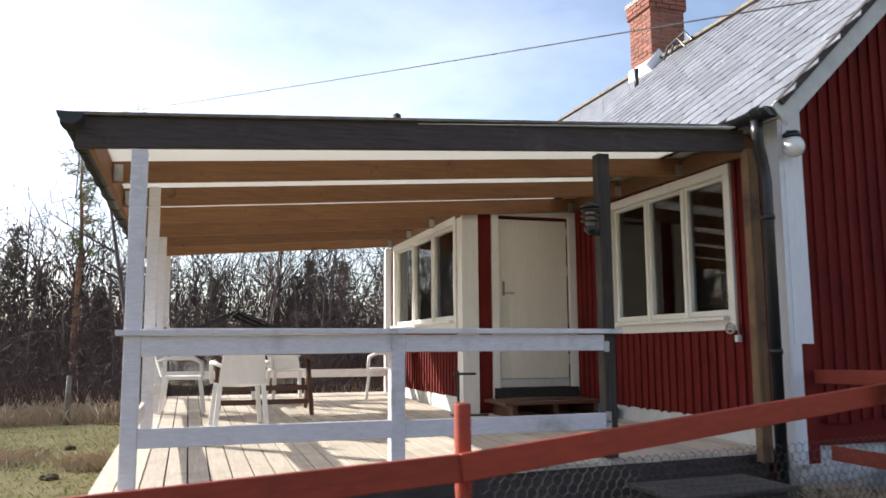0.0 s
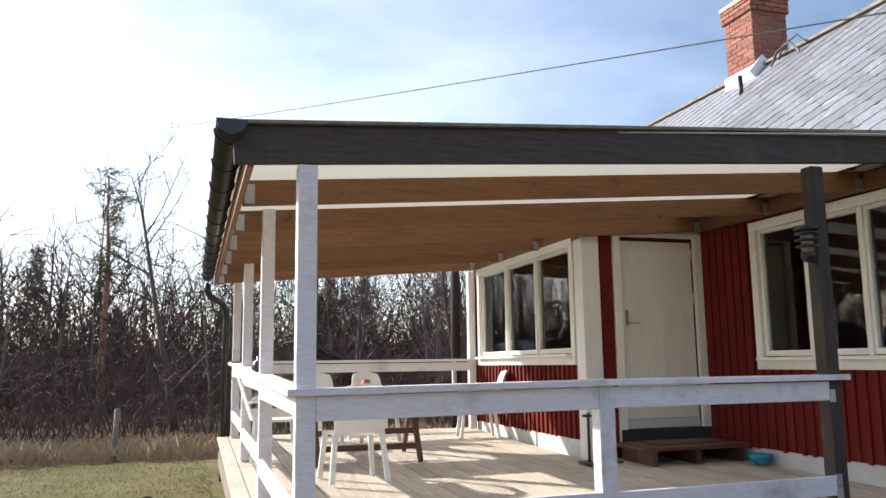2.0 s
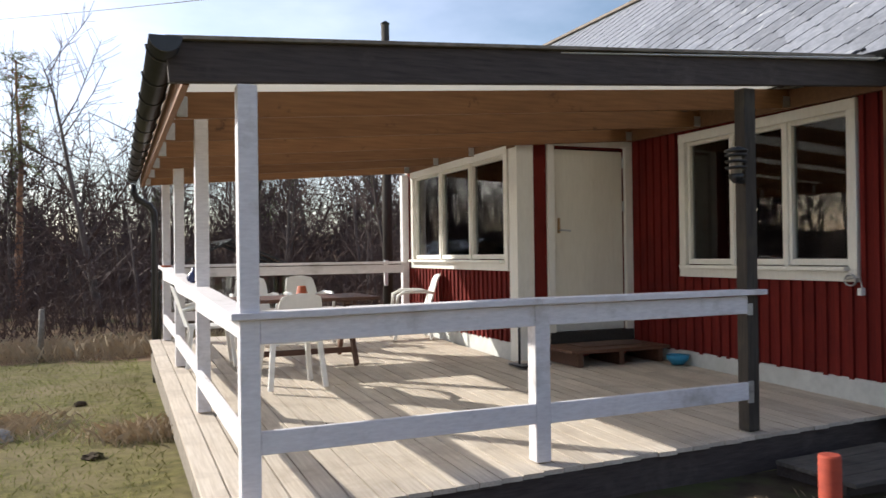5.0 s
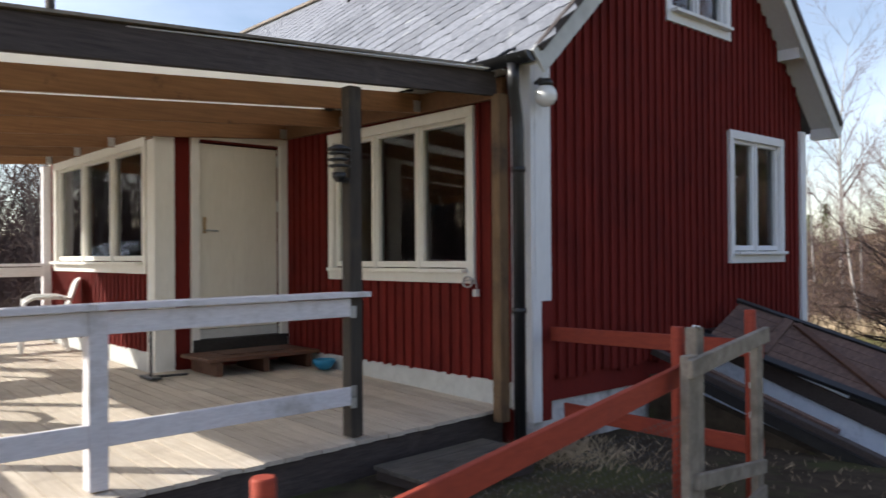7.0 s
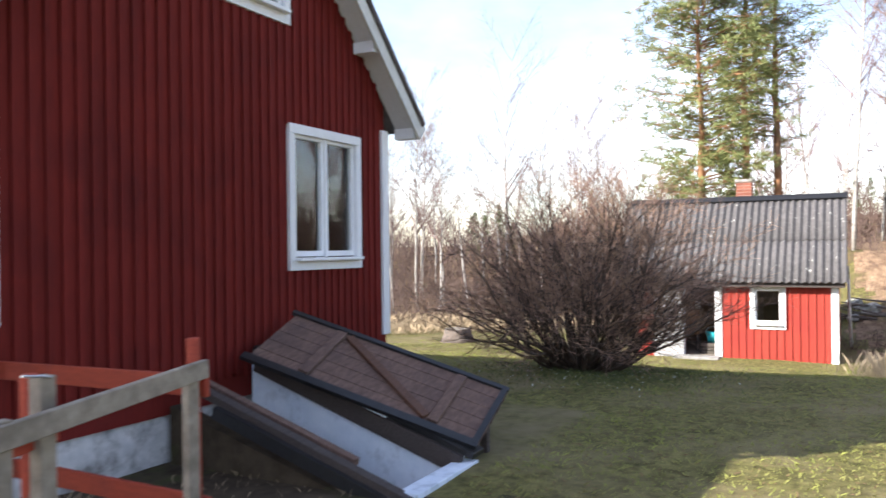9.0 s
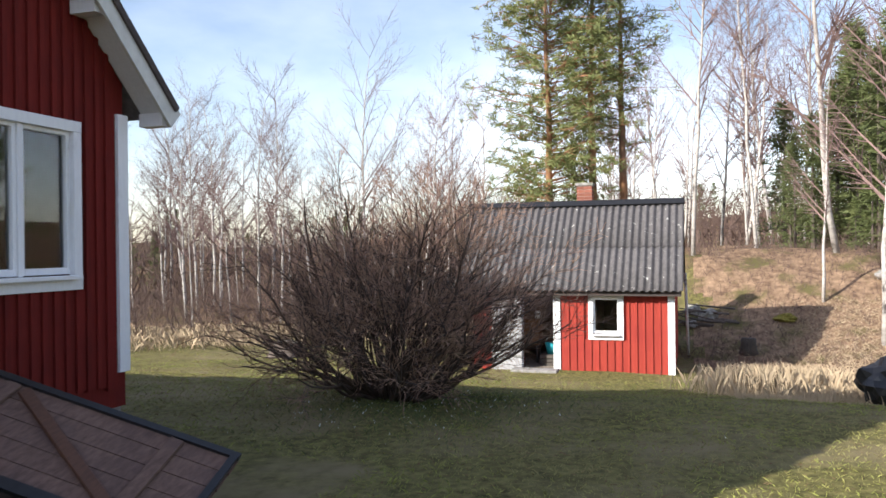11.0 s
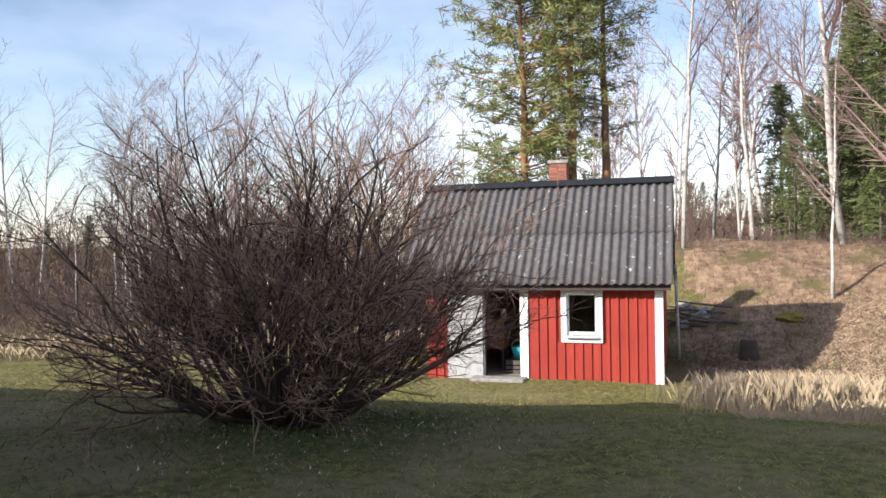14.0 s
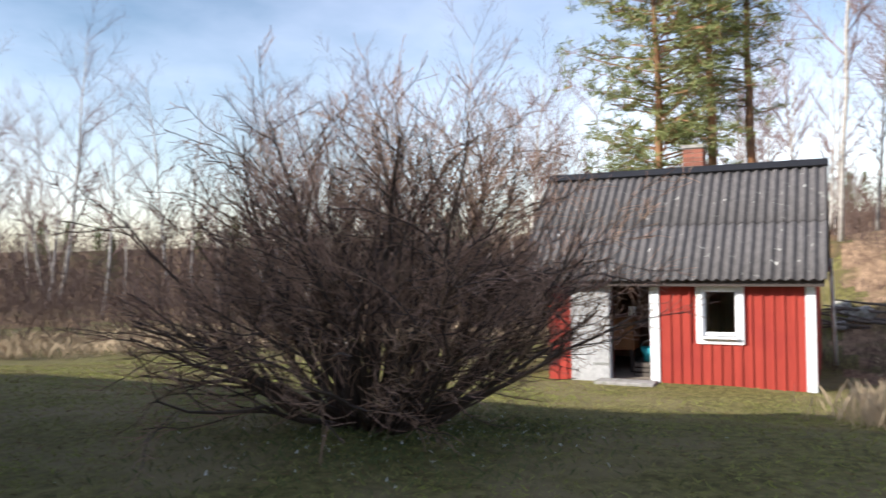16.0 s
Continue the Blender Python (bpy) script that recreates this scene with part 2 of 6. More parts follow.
GRASS = material("spring_lawn", (0.052, 0.050, 0.018), (0.200, 0.178, 0.068), 0.95, (9, 9, 9), (0.19, 0.155, 0.085), 0.8, (0.46, 0.66), 0.9, vary=0, spec=0.1)
BLADE = material("grass_blade", (0.166, 0.199, 0.042), (0.332, 0.343, 0.094), 0.8, (2, 2, 2), (0.265, 0.221, 0.105), 0.55, (0.44, 0.66), 0.0, vary=0, spec=0.2)
DRYSOIL = material("dry_hillside", (0.10, 0.062, 0.042), (0.36, 0.245, 0.16), 0.95, (4.5, 4.5, 4.5), (0.12, 0.105, 0.045), 0.9, (0.52, 0.66), 0.9, vary=0, spec=0.1)
DRYBLADE = material("straw_grass", (0.34, 0.26, 0.17), (0.48, 0.38, 0.26), 0.8, (3, 3, 3), bump=0.0, vary=0, spec=0.2)
SOIL = material("trodden_earth", (0.04, 0.03, 0.02), (0.085, 0.065, 0.045), 0.95, (7, 7, 7), (0.07, 0.075, 0.03), 1.3, (0.5, 0.62), 0.6, vary=0, spec=0.1)
LITTER = material("leaf_litter", (0.11, 0.07, 0.042), (0.23, 0.15, 0.09), 0.95, (3, 3, 3), (0.09, 0.085, 0.035), 0.6, (0.5, 0.65), 0.6, vary=0, spec=0.1)
STONE = material("lichen_stone", (0.22, 0.21, 0.2), (0.40, 0.38, 0.36), 0.9, (12, 12, 12), (0.14, 0.15, 0.08), 4, (0.5, 0.7), 0.5)
MOSS = material("yellow_green_moss", (0.10, 0.095, 0.02), (0.26, 0.22, 0.055), 0.95, (14, 14, 14), (0.30, 0.27, 0.22), 3, (0.58, 0.7), 0.8, vary=0.1, spec=0.1)
PETAL = material("white_petal", (0.7, 0.72, 0.7), (0.8, 0.82, 0.8), 0.6, (20, 20, 20), bump=0.0, vary=0)
WIRE = material("dark_wire", (0.03, 0.03, 0.03), (0.06, 0.06, 0.06), 0.5, (20, 20, 20), bump=0.0, metal=0.3)


# ---- building helpers ----
def box(bm, x0, x1, y0, y1, z0, z1):
    c = [bm.verts.new(v) for v in ((x0, y0, z0), (x1, y0, z0), (x1, y1, z0), (x0, y1, z0), (x0, y0, z1), (x1, y0, z1), (x1, y1, z1), (x0, y1, z1))]
    for f in ((3, 2, 1, 0), (4, 5, 6, 7), (0, 1, 5, 4), (1, 2, 6, 5), (2, 3, 7, 6), (3, 0, 4, 7)):
        bm.faces.new([c[i] for i in f])
    return bm


def bar(bm, p, q, w, h, up=(0, 0, 1)):
    """A board from p to q, w wide across, h high along up, centred on the line."""
    p, q, u = Vector(p), Vector(q), Vector(up)
    d = (q - p).normalized()
    s = d.cross(u).normalized() * w / 2
    t = s.cross(d).normalized() * h / 2
    c = [bm.verts.new(v) for v in (p - s - t, p + s - t, p + s + t, p - s + t, q - s - t, q + s - t, q + s + t, q - s + t)]
    for f in ((0, 1, 2, 3), (7, 6, 5, 4), (0, 4, 5, 1), (1, 5, 6, 2), (2, 6, 7, 3), (3, 7, 4, 0)):
        bm.faces.new([c[i] for i in f])
    return bm


def tube(bm, pts, radii, n=10, caps=True):
    """A round tube along points."""
    pts = [Vector(p) for p in pts]
    if not isinstance(radii, (list, tuple)):
        radii = [radii] * len(pts)
    rings = []
    ref = Vector((0.31, 0.17, 0.93))
    for i, p in enumerate(pts):
        d = (pts[min(i + 1, len(pts) - 1)] - pts[max(i - 1, 0)]).normalized()
        s = d.cross(ref)
        s = s.normalized() if s.length > 0.05 else d.orthogonal().normalized()
        t = d.cross(s)
        rings.append([bm.verts.new(p + (s * math.cos(a) + t * math.sin(a)) * radii[i]) for a in (2 * math.pi * k / n for k in range(n))])
    for a, b in zip(rings, rings[1:]):
        for k in range(n):
            bm.faces.new((a[k], a[(k + 1) % n], b[(k + 1) % n], b[k])).smooth = n > 6
    if caps:
        bm.faces.new(rings[0][::-1])
        bm.faces.new(rings[-1])
    return bm


def lathe(bm, centre, profile, n=20):
    """A turned shape: (radius, height) pairs round an upright axis."""
    c = Vector(centre)
    return tube_rings(bm, [[c + Vector((r * math.cos(2 * math.pi * k / n), r * math.sin(2 * math.pi * k / n), z)) for k in range(n)] for r, z in profile])


def tube_rings(bm, rings):
    rows = [[bm.verts.new(v) for v in r] for r in rings]
    n = len(rows[0])
    for a, b in zip(rows, rows[1:]):
        for k in range(n):
            bm.faces.new((a[k], a[(k + 1) % n], b[(k + 1) % n], b[k])).smooth = True
    bm.faces.new(rows[0][::-1])
    bm.faces.new(rows[-1])
    return bm


def soften(bm, width=0.004):
    bmesh.ops.bevel(bm, geom=bm.edges[:], offset=width, segments=1, affect="EDGES", clamp_overlap=True)
    return bm


def mesh_of(name, bm, mat):
    bmesh.ops.recalc_face_normals(bm, faces=bm.faces[:])
    me = bpy.data.meshes.new(name)
    bm.to_mesh(me)
    bm.free()
    me.materials.append(mat)
    return me


def part(name, bm, mat, parent=None, label=""):
    ob = new(name, mesh_of(name, bm, mat))
    ob.parent = parent
    if label:
        ob["label"] = label
    return ob


def thing(name, label, category, group="", kind="", at=(0, 0, 0)):
    ob = new(name)
    ob.location = at
    ob.empty_display_size = 0.1
    return tagged(ob, label, category, group, kind)


def assembly(name, parent, label=""):
    """A part that is made of pieces in turn."""
    ob = new(name)
    ob.parent = parent
    ob.empty_display_size = 0.1
    if label:
        ob["label"] = label
    return ob


B = bmesh.new
UNIT = {}


def piece(name, mat, parent, x0, x1, y0, y1, z0, z1, tilt=0.0):
    """A board or block as an object of its own on a shared unit mesh."""
    if mat.name not in UNIT:
        UNIT[mat.name] = mesh_of("block", box(B(), -0.5, 0.5, -0.5, 0.5, -0.5, 0.5), mat)
    ob = new(name, UNIT[mat.name])
    ob.parent = parent
    ob.location = ((x0 + x1) / 2, (y0 + y1) / 2, (z0 + z1) / 2)
    ob.scale = (x1 - x0, y1 - y0, z1 - z0)
    return ob


def holed(bm, horizontal, a0, a1, z0, z1, d0, d1, holes):
    """An upright slab between a0 and a1 with openings (a0, a1, z0, z1). horizontal: the axis along which it runs."""
    cuts_a = sorted({a0, a1, *[h[0] for h in holes], *[h[1] for h in holes]})
    cuts_z = sorted({z0, z1, *[h[2] for h in holes], *[h[3] for h in holes]})
    for p, q in zip(cuts_a, cuts_a[1:]):
        for r, s in zip(cuts_z, cuts_z[1:]):
            m, k = (p + q) / 2, (r + s) / 2
            if any(h[0] < m < h[1] and h[2] < k < h[3] for h in holes):
                continue
            if horizontal == "x":
                box(bm, p, q, d0, d1, r, s)
            else:
                box(bm, d0, d1, p, q, r, s)
    bmesh.ops.remove_doubles(bm, verts=bm.verts[:], dist=0.0005)
    return bm


def ground_z(x, y):
    """Height of the ground: a shelf by the house, falling towards the shed, a bank rising on the far side of it."""
    def step(t):
        t = min(max(t, 0.0), 1.0)
        return t * t * (3 - 2 * t)
    z = 0.22 - 0.14 * step((1.5 - y) / 4) * step((4 - x) / 5)
    z -= 0.12 * step((x - 4) / 7)
    z -= 0.78 * step((x - 11) / 8.5)
    z -= 0.4 * step((y - 7) / 14) * step((9 - x) / 4)
    z -= 0.5 * step((x - 22) / 20) * step((y - 2) / 6)
    far = step((math.hypot(x - 5, y) - 52) / 45)
    z += 3.6 * far * (1 + 0.55 * noise.noise(Vector((x * 0.03, y * 0.03, 9))) + 0.12 * noise.noise(Vector((x * 0.15, y * 0.15, 9))))
    bank = step((2.0 + 0.45 * (x - 20) - y) / 6) * step((x - 21.2) / 8)
    z += 2.45 * bank
    z += 0.07 * noise.noise(Vector((x * 0.25, y * 0.25, 0))) + 0.025 * noise.noise(Vector((x * 1.1, y * 1.1, 3)))
    z += bank * 0.25 * noise.noise(Vector((x * 0.6, y * 0.6, 7)))
    return z


# ---- ground ----
def spread(lo, hi, fine_lo, fine_hi, fine):
    """Grid lines, fine in the middle and ever wider outwards."""
    a = list(np.arange(fine_lo, fine_hi + 1e-6, fine))
    d, v = fine, a[0]
    left = []
    while v > lo:
        d *= 1.22
        v -= d
        left.append(v)
    d, v = fine, a[-1]
    while v < hi:
        d *= 1.22
        v += d
        a.append(v)
    return left[::-1] + a


PIT = (5.95, 6.75, 3.15, 5.0)  # the cellar stairwell


def build_ground():
    xs = sorted(set([round(v, 3) for v in spread(-900, 900, -7, 30, 0.25)] + [PIT[0], PIT[1]]))
    ys = sorted(set([round(v, 3) for v in spread(-900, 900, -9, 19, 0.25)] + [PIT[2], PIT[3]]))
    verts = [(x, y, ground_z(x, y)) for y in ys for x in xs]
    faces, slots = [], []
    nx = len(xs)
    for j in range(len(ys) - 1):
        for i in range(nx - 1):
            cx, cy = (xs[i] + xs[i + 1]) / 2, (ys[j] + ys[j + 1]) / 2
            if PIT[0] < cx < PIT[1] and PIT[2] < cy < PIT[3]:
                continue
            faces.append((j * nx + i, j * nx + i + 1, (j + 1) * nx + i + 1, (j + 1) * nx + i))
            w = noise.noise(Vector((cx * 0.5, cy * 0.5, 11))) + 0.5 * noise.noise(Vector((cx * 1.7, cy * 1.7, 5)))
            if cx > 15.5 and cy < 0.2 - (21 - min(cx, 21)) * 0.35 + w * 0.9:
                slots.append(1)
            elif cy > 16.2 + w * 1.2 and cx < 12 or cx > 27 + w * 2 or cy < -26 or cx < -14 or cy > 24 + w:
                slots.append(2)
            elif 1.6 + w * 0.7 < cy < 5.3 and -0.6 + w * 0.5 < cx < 6.2 + w * 0.6:
                slots.append(3)
            else:
                slots.append(0)
    me = bpy.data.meshes.new("ground")
    me.from_pydata(verts, [], faces)
    for m in (GRASS, DRYSOIL, LITTER, SOIL):
        me.materials.append(m)
    me.polygons.foreach_set("material_index", slots)
    me.polygons.foreach_set("use_smooth", [True] * len(faces))
    return tagged(new("ground", me), "patchy spring lawn with dry hillside and forest floor", "ground", kind="structure")


build_ground()

# ---- main house ----
WX, GY, HX, HY = 4.25, 5.10, 9.05, 14.95   # long wall, gable wall, far long wall, far gable
RIDGE_X, RIDGE_Z, EAVE_Z = 6.68, 5.86, 3.24
EXT_X, DOOR_Y, EXT_Y = 2.75, 8.76, 12.25  # the bay beside the door
SLOPE = (RIDGE_Z - EAVE_Z) / (RIDGE_X - 3.98)
BW = (5.79, 7.78, 1.585, 2.89)             # big window opening, y and z
LW = (9.02, 11.95, 1.655, 2.86)            # bay window
GW = (7.36, 8.40, 1.72, 2.92)             # gable window
AW = (6.20, 7.22, 4.02, 5.0)              # attic window
DO = (3.17, 4.12, 0.80, 2.93)             # door opening

house = thing("house", "old red-painted wooden cottage with white trim and grey slate roof", "house")


def roof_under(x):
    return RIDGE_Z - 0.12 - SLOPE * abs(x - RIDGE_X)


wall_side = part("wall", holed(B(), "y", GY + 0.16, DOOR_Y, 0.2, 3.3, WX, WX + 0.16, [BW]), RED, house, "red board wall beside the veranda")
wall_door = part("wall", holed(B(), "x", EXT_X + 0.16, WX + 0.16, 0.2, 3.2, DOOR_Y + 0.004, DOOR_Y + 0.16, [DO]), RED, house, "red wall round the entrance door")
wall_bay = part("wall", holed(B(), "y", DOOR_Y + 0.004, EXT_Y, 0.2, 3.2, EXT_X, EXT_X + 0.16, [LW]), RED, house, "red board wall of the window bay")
bm = holed(B(), "x", WX, HX, 0.55, 3.3, GY, GY + 0.16, [GW])
for x0, x1, z0 in ((WX, AW[0], 3.3), (AW[1], HX, 3.3)):
    n = 8
    for i in range(n):
        a, b = x0 + (x1 - x0) * i / n, x0 + (x1 - x0) * (i + 1) / n
        za, zb = roof_under(a), roof_under(b)
        c = [bm.verts.new(v) for v in ((a, GY, z0), (b, GY, z0), (b, GY, max(zb, z0 + 0.01)), (a, GY, max(za, z0 + 0.01)))]
        d = [bm.verts.new(v.co + Vector((0, 0.16, 0))) for v in c]
        bm.faces.new(c), bm.faces.new(d[::-1])
        for k in range(4):
            bm.faces.new((c[k], d[k], d[(k + 1) % 4], c[(k + 1) % 4]))
box(bm, AW[0], AW[1], GY, GY + 0.16, 3.3, AW[2])
for i in range(6):
    a, b = AW[0] + (AW[1] - AW[0]) * i / 6, AW[0] + (AW[1] - AW[0]) * (i + 1) / 6
    box(bm, a, b, GY, GY + 0.16, AW[3], min(roof_under(a), roof_under(b)))
bmesh.ops.remove_doubles(bm, verts=bm.verts[:], dist=0.0005)
wall_gable = part("wall", bm, RED, house, "tall red board gable wall")
for q in ((HX - 0.16, HX, GY + 0.16, HY, 0.2, 3.3), (WX, HX, HY, HY + 0.16, 0.2, 3.3), (WX, WX + 0.16, EXT_Y + 0.16, HY, 0.6, 3.3), (EXT_X, WX, EXT_Y, EXT_Y + 0.16, 0.2, 3.2)):
    part("wall", box(B(), *q), RED, house)
bm = B()
c = [bm.verts.new(v) for v in ((WX, HY + 0.1, 3.3), (HX, HY + 0.1, 3.3), (RIDGE_X, HY + 0.1, RIDGE_Z - 0.1))]
d = [bm.verts.new(v.co + Vector((0, 0.05, 0))) for v in c]
bm.faces.new(c), bm.faces.new(d[::-1])
for k in range(3):
    bm.faces.new((c[k], d[k], d[(k + 1) % 3], c[(k + 1) % 3]))
part("wall", bm, RED, house, "red far gable")
part("foundation", box(B(), WX + 0.03, HX - 0.03, GY + 0.03, HY, -0.2, 0.78), PLASTER, house, "flaked grey-white plastered foundation")
part("floor", box(B(), WX + 0.17, HX - 0.17, GY + 0.17, HY - 0.02, 0.79, 0.86), GREYWOOD, house)
part("floor", box(B(), EXT_X + 0.17, WX + 0.16, DOOR_Y + 0.17, EXT_Y - 0.02, 0.79, 0.86), GREYWOOD, house)
bm = box(B(), WX + 0.16, HX - 0.16, GY + 0.17, HY - 0.02, 3.14, 3.22)
box(bm, EXT_X + 0.16, WX + 0.14, DOOR_Y + 0.17, EXT_Y - 0.02, 3.10, 3.18)
part("inner_ceiling", bm, INTERIOR, house)
bm = box(B(), WX + 0.17, HX - 0.2, 9.4, 9.5, 0.86, 3.13)
box(bm, HX - 0.22, HX - 0.165, GY + 0.18, 9.4, 0.86, 3.13)
part("inner_wall", bm, INTERIOR, house)


def cladding(wall, along, face, sign, a0, a1, z0, z1, holes, pitch=0.126, mat=RED, lean=0.0):
    """Boards and battens on a wall, each a piece; z0 and z1 are numbers or functions of the place along the wall."""
    n = max(1, round((a1 - a0) / pitch))
    w = (a1 - a0) / n
    for i in range(n):
        c = a0 + (i + 0.5) * w
        for kind, lo, hi, dep in (("board", c - w / 2 + 0.002, c + w / 2 - 0.002, 0.02), ("batten", c + w / 2 - 0.022, c + w / 2 + 0.022, 0.042)):
            if kind == "batten" and i == n - 1:
                continue
            m = (lo + hi) / 2
            zs = [(z0(m) if callable(z0) else z0, z1(m) if callable(z1) else z1)]
            for h in holes:
                if h[0] < hi and h[1] > lo:
                    out = []
                    for s, e in zs:
                        if h[3] <= s or h[2] >= e:
                            out.append((s, e))
                            continue
                        if h[2] > s:
                            out.append((s, h[2]))
                        if h[3] < e:
                            out.append((h[3], e))
                    zs = out
            for s, e in zs:
                if e - s < 0.04:
                    continue
                s2 = s + random.uniform(-0.012, 0.012)
                d0, d1 = sorted((face, face + sign * (dep + random.uniform(0, 0.003))))
                if along == "y":
                    piece(kind, mat, wall, d0, d1, lo, hi, s2, e)
                else:
                    piece(kind, mat, wall, lo, hi, d0, d1, s2, e)


# window trims stand proud, so the boards stop at their outer edge
def window(parent, along, face, sign, a0, a1, z0, z1, lights, label, trim=0.11, sill=0.05, mat=WHITE, inset=0.05, trim_low=0.10):
    """A window in the opening (a0..a1, z0..z1): architrave, frame, mullions, sashes with panes, sill."""
    def put(name, lo, hi, s, e, d0, d1, m, par, lab=""):
        d0, d1 = sorted((face + sign * d0, face + sign * d1))
        bm = box(B(), d0, d1, lo, hi, s, e) if along == "y" else box(B(), lo, hi, d0, d1, s, e)
        return part(name, soften(bm) if m is not GLASS else bm, m, par, lab)
    win = assembly("window", parent, label)
    put("trim", a0 - trim, a0, z0, z1, 0.0, 0.055, mat, win)
    put("trim", a1, a1 + trim, z0, z1, 0.0, 0.055, mat, win)
    put("trim", a0 - trim, a1 + trim, z1, z1 + trim, 0.0, 0.058, mat, win)
    put("trim", a0 - trim, a1 + trim, z0 - trim_low, z0, 0.0, 0.056, mat, win)
    put("sill", a0 - 0.02, a1 + 0.02, z0 - 0.012, z0 + 0.022, 0.02, 0.075 + sill, mat, win)
    f = 0.035
    w = (a1 - a0) / lights
    for i in range(lights):
        lo, hi = a0 + i * w + (0.02 if i else 0), a0 + (i + 1) * w - (0.02 if i < lights - 1 else 0)
        if i:
            put("mullion", a0 + i * w - 0.022, a0 + i * w + 0.022, z0 + 0.022, z1, -0.10, 0.03, mat, win)
        s, e = z0 + 0.03, z1
        put("sash", lo, lo + f, s, e, -0.06, 0.012, mat, win)
        put("sash", hi - f, hi, s, e, -0.06, 0.012, mat, win)
        put("sash", lo + f, hi - f, s, s + 0.055, -0.06, 0.012, mat, win)
        put("sash", lo + f, hi - f, e - f, e, -0.06, 0.012, mat, win)
        g = put("pane", lo + f, hi - f, s + 0.055, e - f, -0.032, -0.026, GLASS, win)
        g.visible_shadow = False
    return win


window(house, "y", WX, -1, *BW, 3, "white three-light window reflecting the veranda", trim=0.09)
window(house, "y", EXT_X, -1, *LW, 3, "white three-light bay window beside the entrance", trim=0.09)
window(house, "x", GY, -1, *GW, 2, "white two-light gable window", trim=0.09, mat=TRIMBLUE)
window(house, "x", GY, -1, *AW, 2, "white attic window high in the gable", trim=0.09, mat=TRIMBLUE)

# corner boards
bm = box(B(), 4.235, 4.42, GY - 0.055, GY - 0.002, 1.36, 3.32)
box(bm, 4.19, 4.235, GY - 0.05, GY + 0.16, 0.5, 3.2)
box(bm, 4.20, 4.30, GY - 0.055, GY - 0.002, 0.42, 1.36)
part("corner_board", bm, TRIMBLUE, house, "white-painted corner board, cut short at the bottom")
part("corner_board", box(B(), 4.305, 4.42, GY - 0.052, GY - 0.002, 0.42, 1.355), RED, house, "red board below the white corner board")
part("corner_board", box(B(), 8.93, 9.06, GY - 0.05, GY - 0.002, 0.86, 3.15), TRIMBLUE, house)
bm = box(B(), EXT_X - 0.045, EXT_X + 0.16, DOOR_Y - 0.05, DOOR_Y - 0.001, 0.56, 3.0)
box(bm, EXT_X - 0.045, EXT_X - 0.001, DOOR_Y, DOOR_Y + 0.14, 0.56, 3.0)
part("corner_board", bm, WHITE, house, "wide white corner board of the bay")
part("corner_board", box(B(), EXT_X - 0.04, EXT_X + 0.1, EXT_Y + 0.001, EXT_Y + 0.04, 0.56, 3.0), WHITE, house)
bm = box(B(), EXT_X - 0.03, EXT_X - 0.001, DOOR_Y + 0.15, EXT_Y, 0.55, 0.76)
part("base_board", bm, PALEBASE, house, "pale base board along the deck")
part("base_board", box(B(), WX - 0.03, WX - 0.001, GY + 0.2, DOOR_Y - 0.03, 0.5, 0.70), PALEBASE, house, "pale flaked base board along the deck")

# entrance door
door = assembly("door", house, "closed cream-painted plank door with brass handle")
for x0, x1, z0, z1 in ((3.09, 3.18, 0.74, 2.95), (4.12, 4.22, 0.74, 2.95), (3.09, 4.22, 2.95, 3.035)):
    part("door_trim", soften(box(B(), x0, x1, DOOR_Y - 0.05, DOOR_Y - 0.001, z0, z1)), WHITE, door)
leaf = part("leaf", soften(box(B(), 3.185, 4.105, DOOR_Y + 0.0, DOOR_Y + 0.05, 0.97, 2.91)), CREAM, door)
for i in range(7):
    x = 3.19 + i * 0.13
    piece("panel", CREAM, leaf, x + 0.0004, x + 0.1296, DOOR_Y - 0.0025, DOOR_Y + 0.001, 0.975, 2.905)
part("kick_plate", box(B(), 3.185, 4.105, DOOR_Y - 0.008, DOOR_Y + 0.05, 0.87, 0.965), PALEBASE, door, "grey weathered kick board")
part("threshold", box(B(), 3.10, 4.2, DOOR_Y - 0.07, DOOR_Y + 0.1, 0.74, 0.865), DARKVOID, door, "dark worn threshold")
bm = soften(box(B(), 3.235, 3.265, DOOR_Y - 0.016, DOOR_Y - 0.004, 1.97, 2.14), 0.003)
part("handle_plate", bm, BRASS, door, "red-brown key plate")
bm = tube(B(), [(3.25, DOOR_Y - 0.004, 2.0), (3.25, DOOR_Y - 0.055, 2.0), (3.27, DOOR_Y - 0.06, 2.0), (3.37, DOOR_Y - 0.06, 1.995)], 0.010, 8)
part("handle", bm, GALV, door, "steel lever handle")
for z in (2.78, 2.28, 1.2):
    part("hinge", tube(B(), [(4.11, DOOR_Y - 0.012, z - 0.06), (4.11, DOOR_Y - 0.012, z + 0.06)], 0.012, 8), GALV, door)

# roof
roof = assembly("roof", house, "steep grey slate roof with white barge boards")
bm = B()
for sx in (-1, 1):
    ex = 3.98 if sx < 0 else 2 * RIDGE_X - 3.98
    prof = [(RIDGE_X, RIDGE_Z), (ex, EAVE_Z), (ex, EAVE_Z - 0.07), (RIDGE_X, RIDGE_Z - 0.10)]
    a = [bm.verts.new((x, 4.80, z)) for x, z in prof]
    b = [bm.verts.new((x, 15.3, z)) for x, z in prof]
    bm.faces.new(a), bm.faces.new(b[::-1])
    for k in range(4):
        bm.faces.new((a[k], b[k], b[(k + 1) % 4], a[(k + 1) % 4]))
part("decking", bm, SLATE, roof)
EX2 = 2 * RIDGE_X - 3.98
